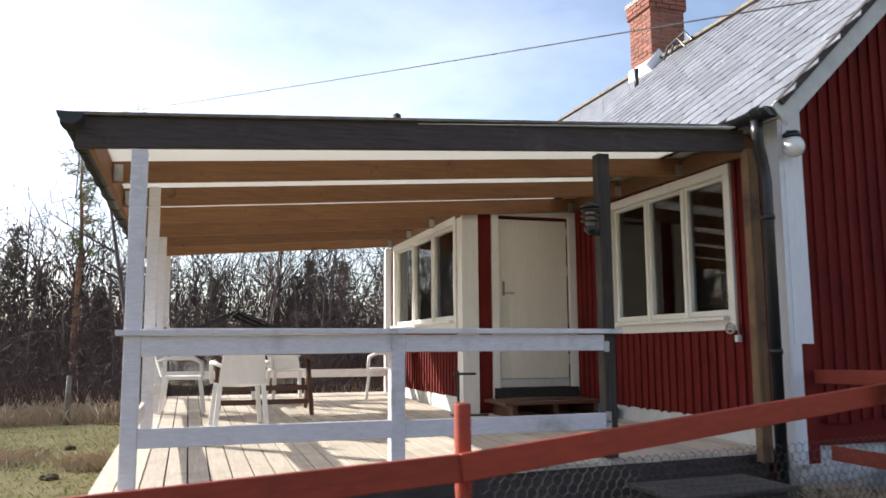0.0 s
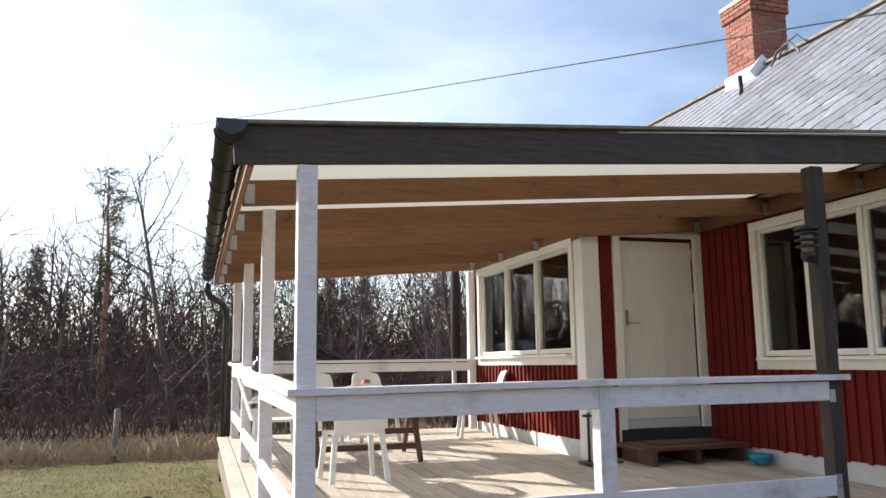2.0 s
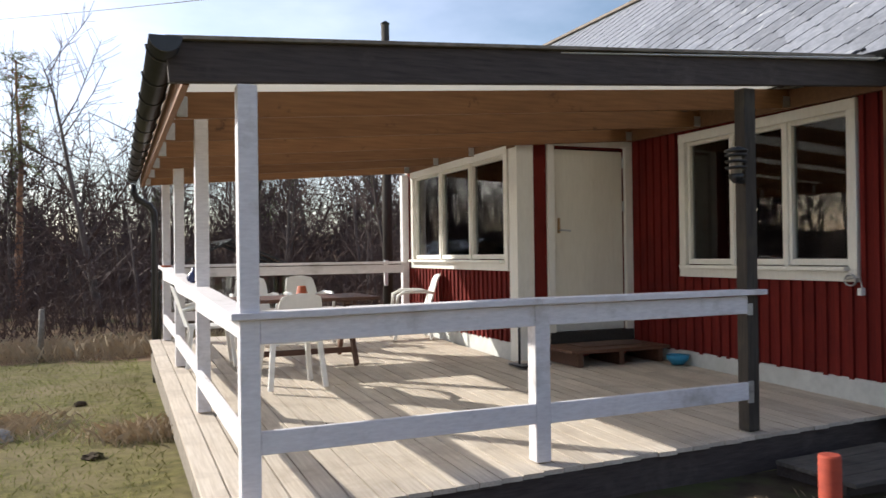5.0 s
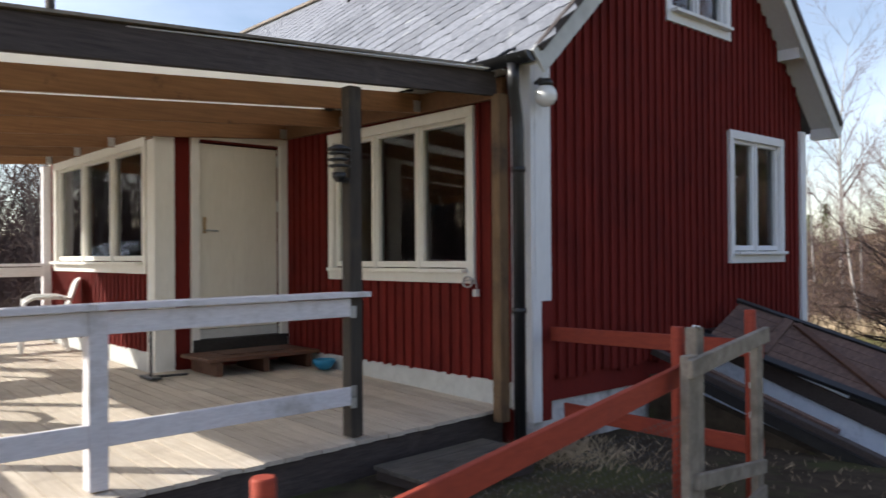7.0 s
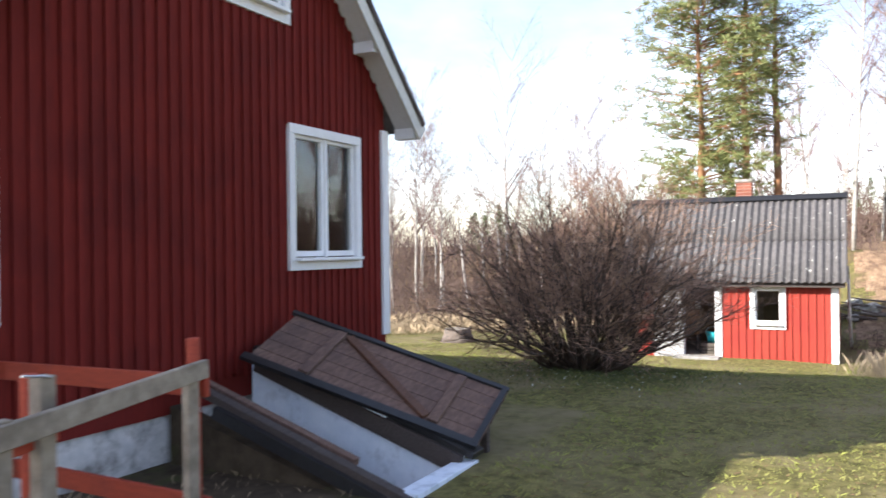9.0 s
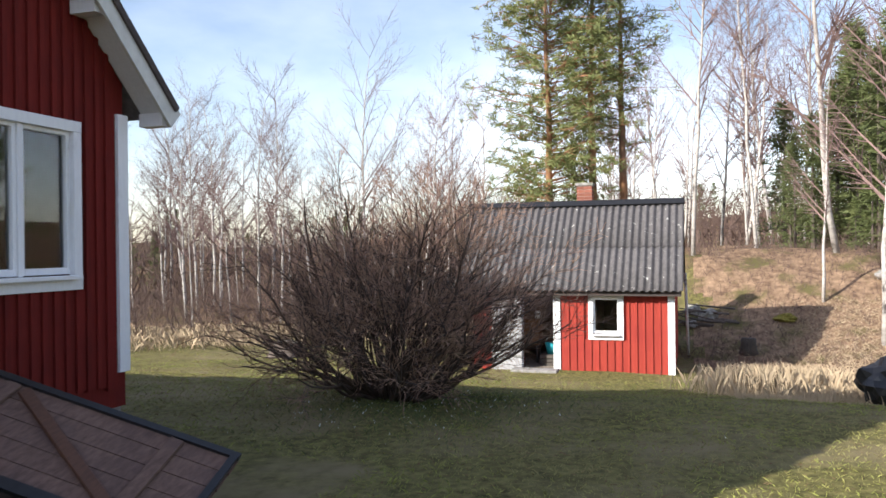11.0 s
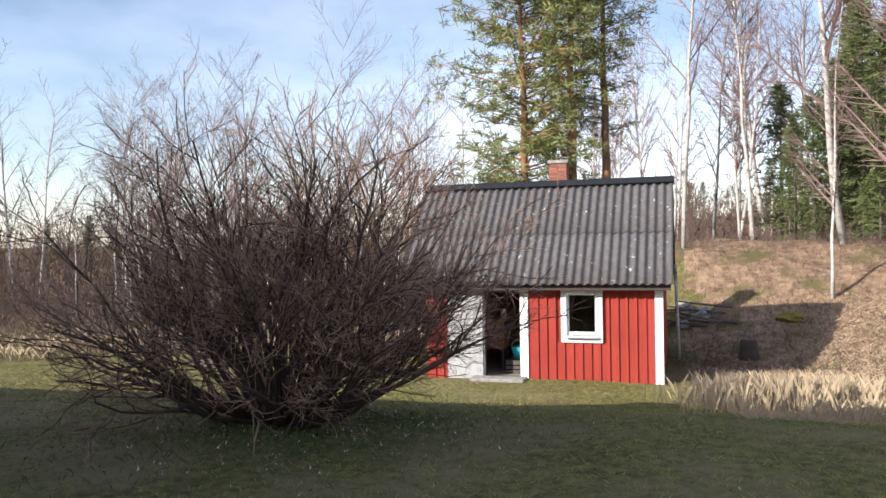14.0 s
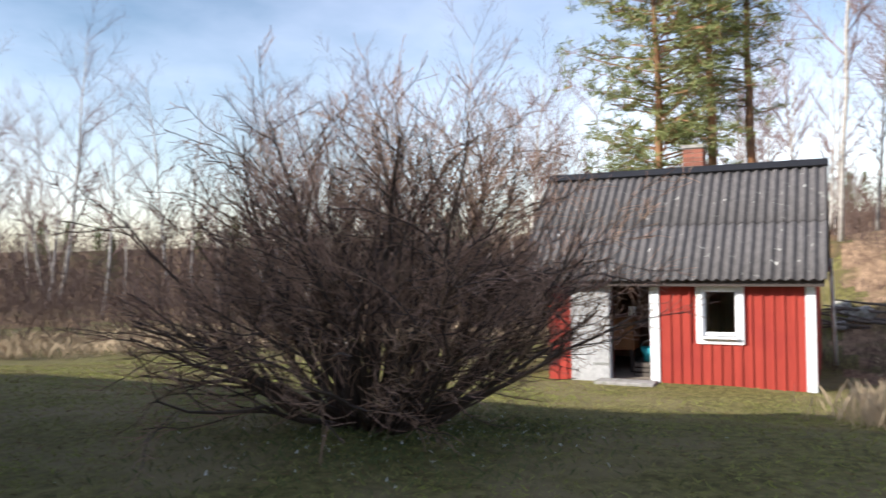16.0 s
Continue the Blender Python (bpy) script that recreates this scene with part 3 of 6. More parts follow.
for ex, lab in ((3.98, "flaking white barge board"), (EX2, "white barge board")):
    bm = bar(B(), (ex, 4.785, EAVE_Z - 0.1), (RIDGE_X, 4.785, RIDGE_Z - 0.1), 0.03, 0.2, (0, 0, 1))
    part("barge_board", bm, PALEBASE, roof, lab)
    bm = bar(B(), (ex, 4.77, EAVE_Z + 0.0), (RIDGE_X, 4.77, RIDGE_Z + 0.0), 0.05, 0.06, (0, 0, 1))
    part("barge_cap", bm, DARKWOOD, roof)
    s = 1 if ex > RIDGE_X else -1
    bm = bar(B(), (ex - s * 0.02, 4.94, EAVE_Z - 0.1), (RIDGE_X, 4.94, RIDGE_Z - 0.13), 0.28, 0.02, (0, 0, 1))
    part("soffit", bm, TRIMBLUE, roof, "pale painted soffit boards")
for i in range(3):
    t = 0.03 + 0.31 * i
    x, z = EX2 + (RIDGE_X - EX2) * t, EAVE_Z - 0.14 + (RIDGE_Z - EAVE_Z) * t
    part("purlin_end", box(B(), x - 0.06, x + 0.06, 4.82, GY - 0.03, z - 0.10, z + 0.02), TRIMBLUE, roof)

part("vent_pipe", tube(B(), [(6.12, 10.2, 5.2), (6.12, 10.2, 5.62)], 0.035, 8), BLACKMETAL, roof, "short dark vent pipe")
for x, z in ((6.55, 5.80), (6.42, 5.68)):
    part("ladder_hook", tube(B(), [(x, 9.9, z), (x - 0.02, 9.75, z + 0.16), (x - 0.02, 9.5, z + 0.2), (x, 9.35, z + 0.02)], 0.018, 6), BLACKMETAL, roof, "black roof ladder hook")

# chimney of bricks
CH = (6.48, 7.10, 10.30, 10.92, 5.3, 6.95)
chimney = part("chimney", box(B(), CH[0] + 0.008, CH[1] - 0.008, CH[2] + 0.008, CH[3] - 0.008, CH[4], CH[5] - 0.02), MORTAR, house, "red brick chimney with pale flashing")
bm = B()
bar(bm, (CH[0] - 0.04, CH[2] - 0.03, 5.66), (RIDGE_X, CH[2] - 0.03, RIDGE_Z + 0.08), 0.03, 0.26)
bar(bm, (RIDGE_X, CH[2] - 0.03, RIDGE_Z + 0.05), (CH[1] + 0.04, CH[2] - 0.03, 5.6), 0.03, 0.16)
box(bm, CH[0] - 0.04, CH[0] - 0.004, CH[2] - 0.03, CH[3] + 0.03, 5.48, 5.86)
part("flashing", bm, TRIMBLUE, chimney, "pale metal flashing")
row, z = 0, CH[4] + 0.15
while z < CH[5] - 0.05:
    out = 0.035 if z > CH[5] - 0.25 else 0.0
    for side in range(4):
        horizontal = side in (0, 2)
        lo, hi = (CH[0], CH[1]) if horizontal else (CH[2], CH[3])
        lo, hi = lo - out, hi + out
        x = lo - (0.125 if row % 2 else 0.0)
        while x < hi - 0.02:
            p, q = max(x, lo) + 0.005, min(x + 0.245, hi) - 0.005
            if q - p > 0.03:
                e = random.uniform(0, 0.004)
                if side == 0:
                    piece("brick", BRICK, chimney, p, q, CH[2] - out - e, CH[2] + 0.1 - out, z, z + 0.062)
                elif side == 2:
                    piece("brick", BRICK, chimney, p, q, CH[3] + out - 0.1, CH[3] + out + e, z, z + 0.062)
                elif side == 1:
                    piece("brick", BRICK, chimney, CH[1] + out - 0.1, CH[1] + out + e, p, q, z + 0.001, z + 0.061)
                else:
                    piece("brick", BRICK, chimney, CH[0] - out - e, CH[0] - out + 0.1, p, q, z + 0.001, z + 0.061)
            x += 0.25
    z += 0.075
    row += 1
part("cap", box(B(), CH[0] - 0.05, CH[1] + 0.05, CH[2] - 0.05, CH[3] + 0.05, CH[5] - 0.02, CH[5] + 0.05), MORTAR, chimney)

# ---- veranda ----
DECK_RISE = 0.022


def deck_z(y):
    return 0.5 + DECK_RISE * (y - 5.2)


def deck_front(x):
    return 4.98 + 0.085 * (x + 0.2)


DECK_END = 12.35
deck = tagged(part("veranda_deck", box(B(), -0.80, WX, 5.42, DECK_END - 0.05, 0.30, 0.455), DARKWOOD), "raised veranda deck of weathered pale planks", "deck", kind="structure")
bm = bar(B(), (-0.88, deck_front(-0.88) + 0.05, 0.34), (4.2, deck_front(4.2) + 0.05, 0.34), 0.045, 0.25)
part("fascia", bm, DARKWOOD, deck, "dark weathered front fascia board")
part("fascia", box(B(), -0.905, -0.865, 5.0, DECK_END, 0.28, 0.47), GREYWOOD, deck, "grey side fascia board")
n = 36
w = (WX - 0.01 + 0.93) / n
for i in range(n):
    x0 = -0.93 + i * w
    y0 = deck_front(x0 + w / 2) + random.uniform(-0.012, 0.012)
    splits = [y0, random.choice((8.2, 9.4, 10.3, 7.6)), DECK_END]
    end = DECK_END if x0 < EXT_X - 0.1 else DOOR_Y - 0.02
    cuts = [s for s in splits if s < end - 0.3] + [end]
    for p, q in zip(cuts, cuts[1:]):
        ob = piece("plank", DECKWOOD, deck, x0 + 0.0055, x0 + w - 0.0055, p + 0.002, q - 0.002, 0, 0.028)
        ob.location.z = deck_z((p + q) / 2) - 0.016 + random.uniform(-0.0015, 0.0015)
        ob.rotation_euler.x = math.atan(DECK_RISE)


def post_y(x):
    return 5.13 + 0.045 * (x + 0.73)


railing = thing("veranda_railing", "white-stained timber railing round the veranda, worn and knotty", "railing")
ROOF_A, ROOF_B = 2.81, 0.072


def porch_z(x):
    return ROOF_A + ROOF_B * (x + 1.09)


def roof_rise(y):
    return 0.011 * (y - 5.2)


def post(x, y, z1, mat, lab="", w=0.1, parent=railing):
    return part("post", soften(box(B(), x, x + w, y, y + w, deck_z(y) + 0.01, z1), 0.005), mat, parent, lab)


POSTS_Y = (5.13, 7.42, 9.80, 12.1)
for y in POSTS_Y:
    post(-0.76, y, porch_z(-0.7) - 0.215 if y < 6 else porch_z(-0.7) - 0.03 + roof_rise(y), RAILWHITE)
post(0.96, post_y(0.96), 1.45, RAILWHITE)
post(2.66, post_y(2.66) + 0.01, porch_z(2.7) - 0.215, DARKPOST, "dark weathered corner post", 0.1)
post(EXT_X - 0.16, 12.1, 2.92, RAILWHITE)


def rail_bar(name, p, q, w, h, up=(0, 0, 1)):
    return part(name, soften(bar(B(), p, q, w, h, up), 0.004), RAILWHITE, railing)


fy = lambda x: post_y(x)
rail_bar("top_rail", (-0.81, fy(-0.78) + 0.03, 1.455), (0.985, fy(0.985) + 0.03, 1.468), 0.14, 0.036)
rail_bar("top_rail", (0.988, fy(0.985) + 0.03, 1.468), (2.80, fy(2.80) + 0.03, 1.466), 0.14, 0.036)
rail_bar("upper_board", (-0.66, fy(-0.63) + 0.02, 1.372), (0.96, fy(0.96) + 0.02, 1.382), 0.034, 0.125)
rail_bar("upper_board", (1.06, fy(1.06) + 0.02, 1.382), (2.66, fy(2.66) + 0.02, 1.380), 0.034, 0.12)
rail_bar("lower_board", (-0.66, fy(-0.63) + 0.02, 0.808), (0.96, fy(0.96) + 0.02, 0.800), 0.034, 0.12)
rail_bar("lower_board", (1.06, fy(1.06) + 0.02, 0.795), (2.66, fy(2.66) + 0.02, 0.790), 0.034, 0.12)
rail_bar("top_rail", (-0.74, 5.24, 1.455), (-0.74, 12.25, 1.63), 0.14, 0.036)
for a, b in zip(POSTS_Y, POSTS_Y[1:]):
    dz = 0.025 * ((a + b) / 2 - 5.2)
    rail_bar("upper_board", (-0.74, a + 0.1, 1.37 + dz), (-0.74, b, 1.37 + dz), 0.034, 0.12)
    rail_bar("lower_board", (-0.74, a + 0.1, 0.80 + dz), (-0.74, b, 0.80 + dz), 0.034, 0.12)
rail_bar("top_rail", (-0.67, 12.14, 1.635), (EXT_X - 0.1, 12.14, 1.635), 0.14, 0.036)
rail_bar("upper_board", (-0.66, 12.12, 1.545), (EXT_X - 0.16, 12.12, 1.545), 0.034, 0.12)
rail_bar("lower_board", (-0.66, 12.12, 0.965), (EXT_X - 0.16, 12.12, 0.965), 0.034, 0.12)
for z in (1.35, 0.82, 0.75):
    part("bracket", box(B(), 2.655, 2.70, post_y(2.66) - 0.0, post_y(2.66) + 0.008, z - 0.04, z + 0.04), GALV, railing, "galvanised angle bracket")

porch = thing("veranda_roof", "open timber veranda roof with pine rafters and opal sheets", "porch roof")
p0, p1 = (-1.09, 5.15), (4.05, 5.30)
bm = bar(B(), (p0[0], p0[1], porch_z(p0[0]) - 0.105), (p1[0], p1[1], porch_z(p1[0]) - 0.105), 0.045, 0.20)
part("front_beam", soften(bm), DARKWOOD, porch, "dark weathered front beam")
bm = bar(B(), (p0[0] - 0.01, p0[1] - 0.01, porch_z(p0[0]) + 0.008), (p1[0], p1[1] - 0.01, porch_z(p1[0]) + 0.008), 0.09, 0.018)
part("edge_strip", bm, GREYWOOD, porch, "grey metal edge strip")
RAFTERS = [5.2 + 1.15 * k for k in range(1, 7)]
for y in RAFTERS:
    xe = WX - 0.1 if y < DOOR_Y - 0.05 else EXT_X - 0.06
    bm = bar(B(), (-0.98, y, porch_z(-0.98) - 0.118 + roof_rise(y)), (xe, y, porch_z(xe) - 0.118 + roof_rise(y)), 0.045, 0.168)
    part("rafter", soften(bm), RAFTER, porch, "honey-coloured pine rafter")
    part("hanger", box(B(), -0.965, -0.90, y - 0.032, y - 0.024, porch_z(-0.95) - 0.19 + roof_rise(y), porch_z(-0.95) - 0.06 + roof_rise(y)), GALV, porch)
    part("hanger", box(B(), xe - 0.07, xe - 0.0, y - 0.032, y - 0.024, porch_z(xe) - 0.20 + roof_rise(y), porch_z(xe) - 0.10 + roof_rise(y)), GALV, porch)
part("eave_board", bar(B(), (-1.0, 5.2, porch_z(-1.0) - 0.11), (-1.0, 12.3, porch_z(-1.0) - 0.11 + roof_rise(12.3)), 0.035, 0.19), RAFTER, porch, "pine eave board behind the gutter")
part("ledger", bar(B(), (WX - 0.07, 5.32, porch_z(WX) - 0.13), (WX - 0.07, DOOR_Y, porch_z(WX) - 0.13 + roof_rise(DOOR_Y)), 0.05, 0.16), RAFTER, porch)
part("ledger", bar(B(), (EXT_X - 0.03, DOOR_Y - 0.02, porch_z(EXT_X) - 0.13 + roof_rise(DOOR_Y)), (EXT_X - 0.03, 12.2, porch_z(EXT_X) - 0.13 + roof_rise(12.2)), 0.05, 0.17), RAFTER, porch)
ys = [5.19, 6.35, 7.5, 8.65, 9.8, 10.95, 12.3]
for a, b in zip(ys, ys[1:]):
    xe = WX - 0.02 if b < DOOR_Y + 0.1 else EXT_X
    part("roof_sheet", bar(B(), (-1.03, (a + b) / 2, porch_z(-1.03) - 0.022 + roof_rise((a + b) / 2)), (xe, (a + b) / 2, porch_z(xe) - 0.022 + roof_rise((a + b) / 2)), b - a - 0.006, 0.008), ROOFSHEET, porch, "opal white roof sheet")
part("bay_roof", bar(B(), (EXT_X - 0.02, (DOOR_Y + EXT_Y) / 2, 3.12), (WX + 0.3, (DOOR_Y + EXT_Y) / 2, 3.22), EXT_Y - DOOR_Y + 0.2, 0.03), SLATE, porch)


def gutter(name, p, q, r, mat, parent, lab):
    """A half-round gutter with beads from p to q."""
    p, q = Vector(p), Vector(q)
    d = (q - p).normalized()
    s = d.cross(Vector((0, 0, 1))).normalized()
    bm = B()
    rows = []
    for e in (p, q):
        for rad in (r, r - 0.005):
            rows.append([bm.verts.new(e + s * rad * math.cos(a) + Vector((0, 0, rad * math.sin(a)))) for a in [math.pi + math.pi * k / 10 for k in range(11)]])
    for k in range(10):
        bm.faces.new((rows[0][k], rows[0][k + 1], rows[2][k + 1], rows[2][k])).smooth = True
        bm.faces.new((rows[1][k], rows[3][k], rows[3][k + 1], rows[1][k + 1])).smooth = True
        bm.faces.new((rows[0][k], rows[1][k], rows[1][k + 1], rows[0][k + 1]))
        bm.faces.new((rows[2][k], rows[2][k + 1], rows[3][k + 1], rows[3][k]))
    ob = part(name, bm, mat, parent, lab)
    half = [p + s * (r + 0.001) * math.cos(a) + Vector((0, 0, (r + 0.001) * math.sin(a))) for a in [math.pi + math.pi * k / 10 for k in range(11)]]
    bm = B()
    fan = [bm.verts.new(v) for v in half]
    back = [bm.verts.new(v - d * 0.012) for v in half]
    bm.faces.new(fan), bm.faces.new(back[::-1])
    for k in range(11):
        bm.faces.new((fan[k], back[k], back[(k + 1) % 11], fan[(k + 1) % 11]))
    part("end_cap", bm, mat, ob)
    n = max(2, int((q - p).length / 0.6))
    for i in range(n):
        c = p + (q - p) * ((i + 0.3) / n)
        part("gutter_hook", tube(B(), [c + s * (r + 0.006) * math.cos(a) + Vector((0, 0, (r + 0.006) * math.sin(a))) for a in [math.pi + math.pi * k / 8 for k in range(9)]], 0.006, 6), mat, ob)
    return ob


gutter("gutter", (-1.105, 4.98, porch_z(-1.09) - 0.02), (-1.105, 12.45, porch_z(-1.09) + 0.02), 0.075, BLACKMETAL, porch, "black half-round gutter")
zt = porch_z(-1.09) - 0.12
bm = tube(B(), [(-1.105, 12.36, zt + 0.03), (-1.105, 12.36, zt - 0.07), (-1.06, 12.38, zt - 0.15), (-0.90, 12.44, zt - 0.24), (-0.85, 12.46, zt - 0.32), (-0.84, 12.46, zt - 0.5), (-0.84, 12.46, -0.12)], 0.045, 12)
part("downpipe", bm, BLACKMETAL, porch, "black downpipe with a swan neck")
gutter("gutter", (3.93, 4.80, EAVE_Z - 0.03), (3.93, 14.6, EAVE_Z + 0.01), 0.07, BLACKMETAL, house, "black gutter under the slate eave")
bm = tube(B(), [(3.93, 4.98, EAVE_Z - 0.08), (3.93, 4.98, EAVE_Z - 0.2), (3.95, 5.0, EAVE_Z - 0.28), (4.02, 5.03, EAVE_Z - 0.48), (4.03, 5.03, EAVE_Z - 0.58), (4.03, 5.03, 0.25)], 0.047, 12)
dp = part("downpipe", bm, BLACKMETAL, house, "black downpipe at the house corner")
for z in (2.35, 1.28):
    part("pipe_clamp", tube(B(), [(4.03, 5.03, z), (4.03, 5.03, z + 0.04)], 0.056, 12), BLACKMETAL, dp)
part("corner_post", soften(box(B(), 4.02, 4.12, 5.22, 5.31, 0.42, porch_z(4.1) - 0.2)), BROWNPOST, porch, "brown weathered wall post")

# low step by the deck
step = thing("garden_step", "low grey weathered plank step beside the deck", "step")
bm = B()
for i in range(4):
    y = 4.56 + 0.155 * i
    part("tread", soften(bar(B(), (2.70, y, 0.345), (3.76, y + 0.06, 0.345), 0.148, 0.03)), STEPWOOD, step)
part("frame", box(B(), 2.76, 3.7, 4.6, 5.15, 0.14, 0.33), DARKWOOD, step)

# door step on the deck
dstep = thing("door_step", "low brown wooden step with a door mat before the entrance", "step")
for i in range(4):
    part("tread", soften(box(B(), 2.95, 4.18, 8.02 + i * 0.165, 8.18 + i * 0.165, 0.685, 0.72)), BROWNWOOD, dstep)
for x in (3.05, 3.55, 4.05):
    part("bearer", box(B(), x, x + 0.06, 8.06, 8.64, 0.545, 0.684), BROWNWOOD, dstep)
dstep.location.z = 0.024
mat_thing = tagged(part("door_mat", soften(box(B(), 3.22, 3.95, 8.22, 8.60, 0.745, 0.757)), HATCHWOOD), "thin brown door mat on the step", "door mat")


# ---- globe lamp, lantern, cable ----
globe = thing("globe_lamp", "white opal globe lamp on a black holder at the house corner", "wall lamp")
bm = B()
bmesh.ops.create_uvsphere(bm, u_segments=24, v_segments=14, radius=0.088, matrix=Matrix.Translation((4.235, 4.93, 2.945)))
for f in bm.faces:
    f.smooth = True
part("globe", bm, OPAL, globe)
part("holder", lathe(B(), (4.235, 4.93, 3.015), [(0.055, 0), (0.06, 0.03), (0.045, 0.055)]), BLACKMETAL, globe, "black lamp holder")
part("arm", tube(B(), [(4.235, 4.93, 3.05), (4.235, 4.98, 3.08), (4.25, 5.044, 3.06)], 0.016, 8), BLACKMETAL, globe)

lantern = thing("post_lantern", "small black ring lantern fixed to the dark post", "outdoor lamp")
lx, ly, lz = 2.56, 5.27, 2.30
part("arm", tube(B(), [(2.66, ly + 0.05, lz - 0.07), (2.60, ly + 0.02, lz - 0.07), (lx, ly, lz - 0.05)], 0.022, 8), BLACKMETAL, lantern)
part("base", lathe(B(), (lx, ly, lz - 0.06), [(0.02, -0.03), (0.045, 0), (0.05, 0.03)]), BLACKMETAL, lantern)
part("lens", lathe(B(), (lx, ly, lz - 0.03), [(0.038, 0), (0.038, 0.14)]), GREYWOOD, lantern, "clouded lamp glass")
for k in range(3):
    part("ring", lathe(B(), (lx, ly, lz + 0.005 + 0.042 * k), [(0.045, 0), (0.075, 0.006), (0.07, 0.016), (0.045, 0.018)]), BLACKMETAL, lantern)
part("cap", lathe(B(), (lx, ly, lz + 0.12), [(0.075, 0), (0.078, 0.012), (0.03, 0.035), (0.008, 0.04)]), BLACKMETAL, lantern)

coil = thing("cable_coil", "looped pale cable hung on the window corner", "cable")
pts = []
for k in range(40):
    a = 2 * math.pi * k / 13
    pts.append((WX - 0.075 - 0.002 * k / 4, 5.74 + 0.055 * math.cos(a), 1.50 + 0.045 * math.sin(a)))
part("loops", tube(B(), pts + [(WX - 0.075, 5.66, 1.53), (WX - 0.07, 5.64, 1.42)], 0.006, 6), GALV, coil, "thin grey cable")
part("plug", soften(box(B(), WX - 0.11, WX - 0.06, 5.62, 5.66, 1.38, 1.44)), PLASTIC, coil, "white plug")


# ---- furniture on the veranda ----
def plastic_chair():
    ch = thing("garden_chair", "white moulded plastic garden chair with armrests", "chair", "garden chairs on the veranda")
    s = B()
    box(s, -0.23, 0.23, -0.22, 0.22, 0.405, 0.425)
    bmesh.ops.subdivide_edges(s, edges=s.edges[:], cuts=3, use_grid_fill=True)
    for v in s.verts:
        v.co.z -= 0.018 * (1 - (v.co.x / 0.23) ** 2) * (1 - (v.co.y / 0.3) ** 2)
    part("seat", s, PLASTIC, ch)
    bm = B()
    rows = []
    for t in range(7):
        z = 0.42 + 0.43 * t / 6
        y = -0.21 - 0.14 * t / 6
        half = 0.225 - 0.055 * (t / 6) ** 2
        rows.append([(half * (k / 4 - 1) , y - 0.03 * (1 - (k / 4 - 1) ** 2), z - (0.03 * (k / 4 - 1) ** 2 if t == 6 else 0)) for k in range(9)])
    front = [[bm.verts.new(v) for v in r] for r in rows]
    back = [[bm.verts.new((v[0], v[1] - 0.016, v[2])) for v in r] for r in rows]
    for i in range(6):
        for k in range(8):
            bm.faces.new((front[i][k], front[i][k + 1], front[i + 1][k + 1], front[i + 1][k]))
            bm.faces.new((back[i][k], back[i + 1][k], back[i + 1][k + 1], back[i][k + 1]))
        for k in (0, 8):
            bm.faces.new((front[i][k], front[i + 1][k], back[i + 1][k], back[i][k]))
    for i in (0, 6):
        for k in range(8):
            bm.faces.new((front[i][k], back[i][k], back[i][k + 1], front[i][k + 1]))
    part("backrest", bm, PLASTIC, ch)
    for sx in (-1, 1):
        part("armrest", tube(B(), [(sx * 0.2, -0.28, 0.60), (sx * 0.26, -0.15, 0.63), (sx * 0.27, 0.1, 0.63), (sx * 0.26, 0.2, 0.58), (sx * 0.25, 0.22, 0.42)], [0.018, 0.024, 0.024, 0.022, 0.02], 8), PLASTIC, ch)
        for sy in (-1, 1):
            part("leg", soften(bar(B(), (sx * 0.21, sy * 0.19, 0.41), (sx * 0.25, sy * 0.24, 0.0), 0.045, 0.04, (0, 1, 0))), PLASTIC, ch)
    return ch


chair = plastic_chair()
chair.matrix_basis = pose(0.13, 8.25, deck_z(8.2) + 0.014, 0, 0, 4)
for x, y, a in ((2.28, 10.95, 78), (0.25, 11.05, 178), (0.95, 11.1, 187), (-0.42, 9.75, -92)):
    copy_thing(chair, pose(x, y, deck_z(y) + 0.014, 0, 0, a))

table = thing("garden_table", "brown-stained wooden trestle table set on the veranda", "table")
for k in range(6):
    y = 9.15 + k * 0.15
    part("top_board", soften(box(B(), -0.25, 1.28, y, y + 0.142, 1.275, 1.31)), BROWNWOOD, table)
for x in (-0.05, 1.0):
    part("leg", soften(bar(B(), (x, 9.50, 1.24), (x, 9.12, deck_z(9.1) + 0.016), 0.045, 0.07, (0, 1, 0))), BROWNWOOD, table)
    part("leg", soften(bar(B(), (x + 0.05, 9.68, 1.24), (x + 0.05, 10.02, deck_z(10) + 0.016), 0.045, 0.07, (0, 1, 0))), BROWNWOOD, table)
    part("crossbar", box(B(), x - 0.02, x + 0.02, 9.18, 9.98, 1.23, 1.274), BROWNWOOD, table)
for z in (0.86, 0.70):
    part("stretcher", soften(box(B(), -0.06, 1.06, 9.40, 9.44, z, z + 0.06)), BROWNWOOD, table)

pot = tagged(part("clay_pot", lathe(B(), (0.52, 9.55, 1.3105), [(0.078, 0), (0.078, 0.025), (0.062, 0.027), (0.045, 0.115), (0.03, 0.12)]), TERRACOTTA), "upturned orange clay pot standing on the table", "pot")
vase = tagged(part("blue_vase", lathe(B(), (-0.73, 7.95, 1.541), [(0.03, 0), (0.055, 0.02), (0.06, 0.045), (0.045, 0.08), (0.018, 0.1), (0.02, 0.13), (0.012, 0.132)]), BLUEGLAZE), "small dark blue glazed vase on the railing", "vase")
tagged(part("saucer", lathe(B(), (-0.74, 11.6, 1.632), [(0.05, 0), (0.075, 0.02), (0.07, 0.022)]), TERRACOTTA), "small clay saucer on the railing", "saucer")
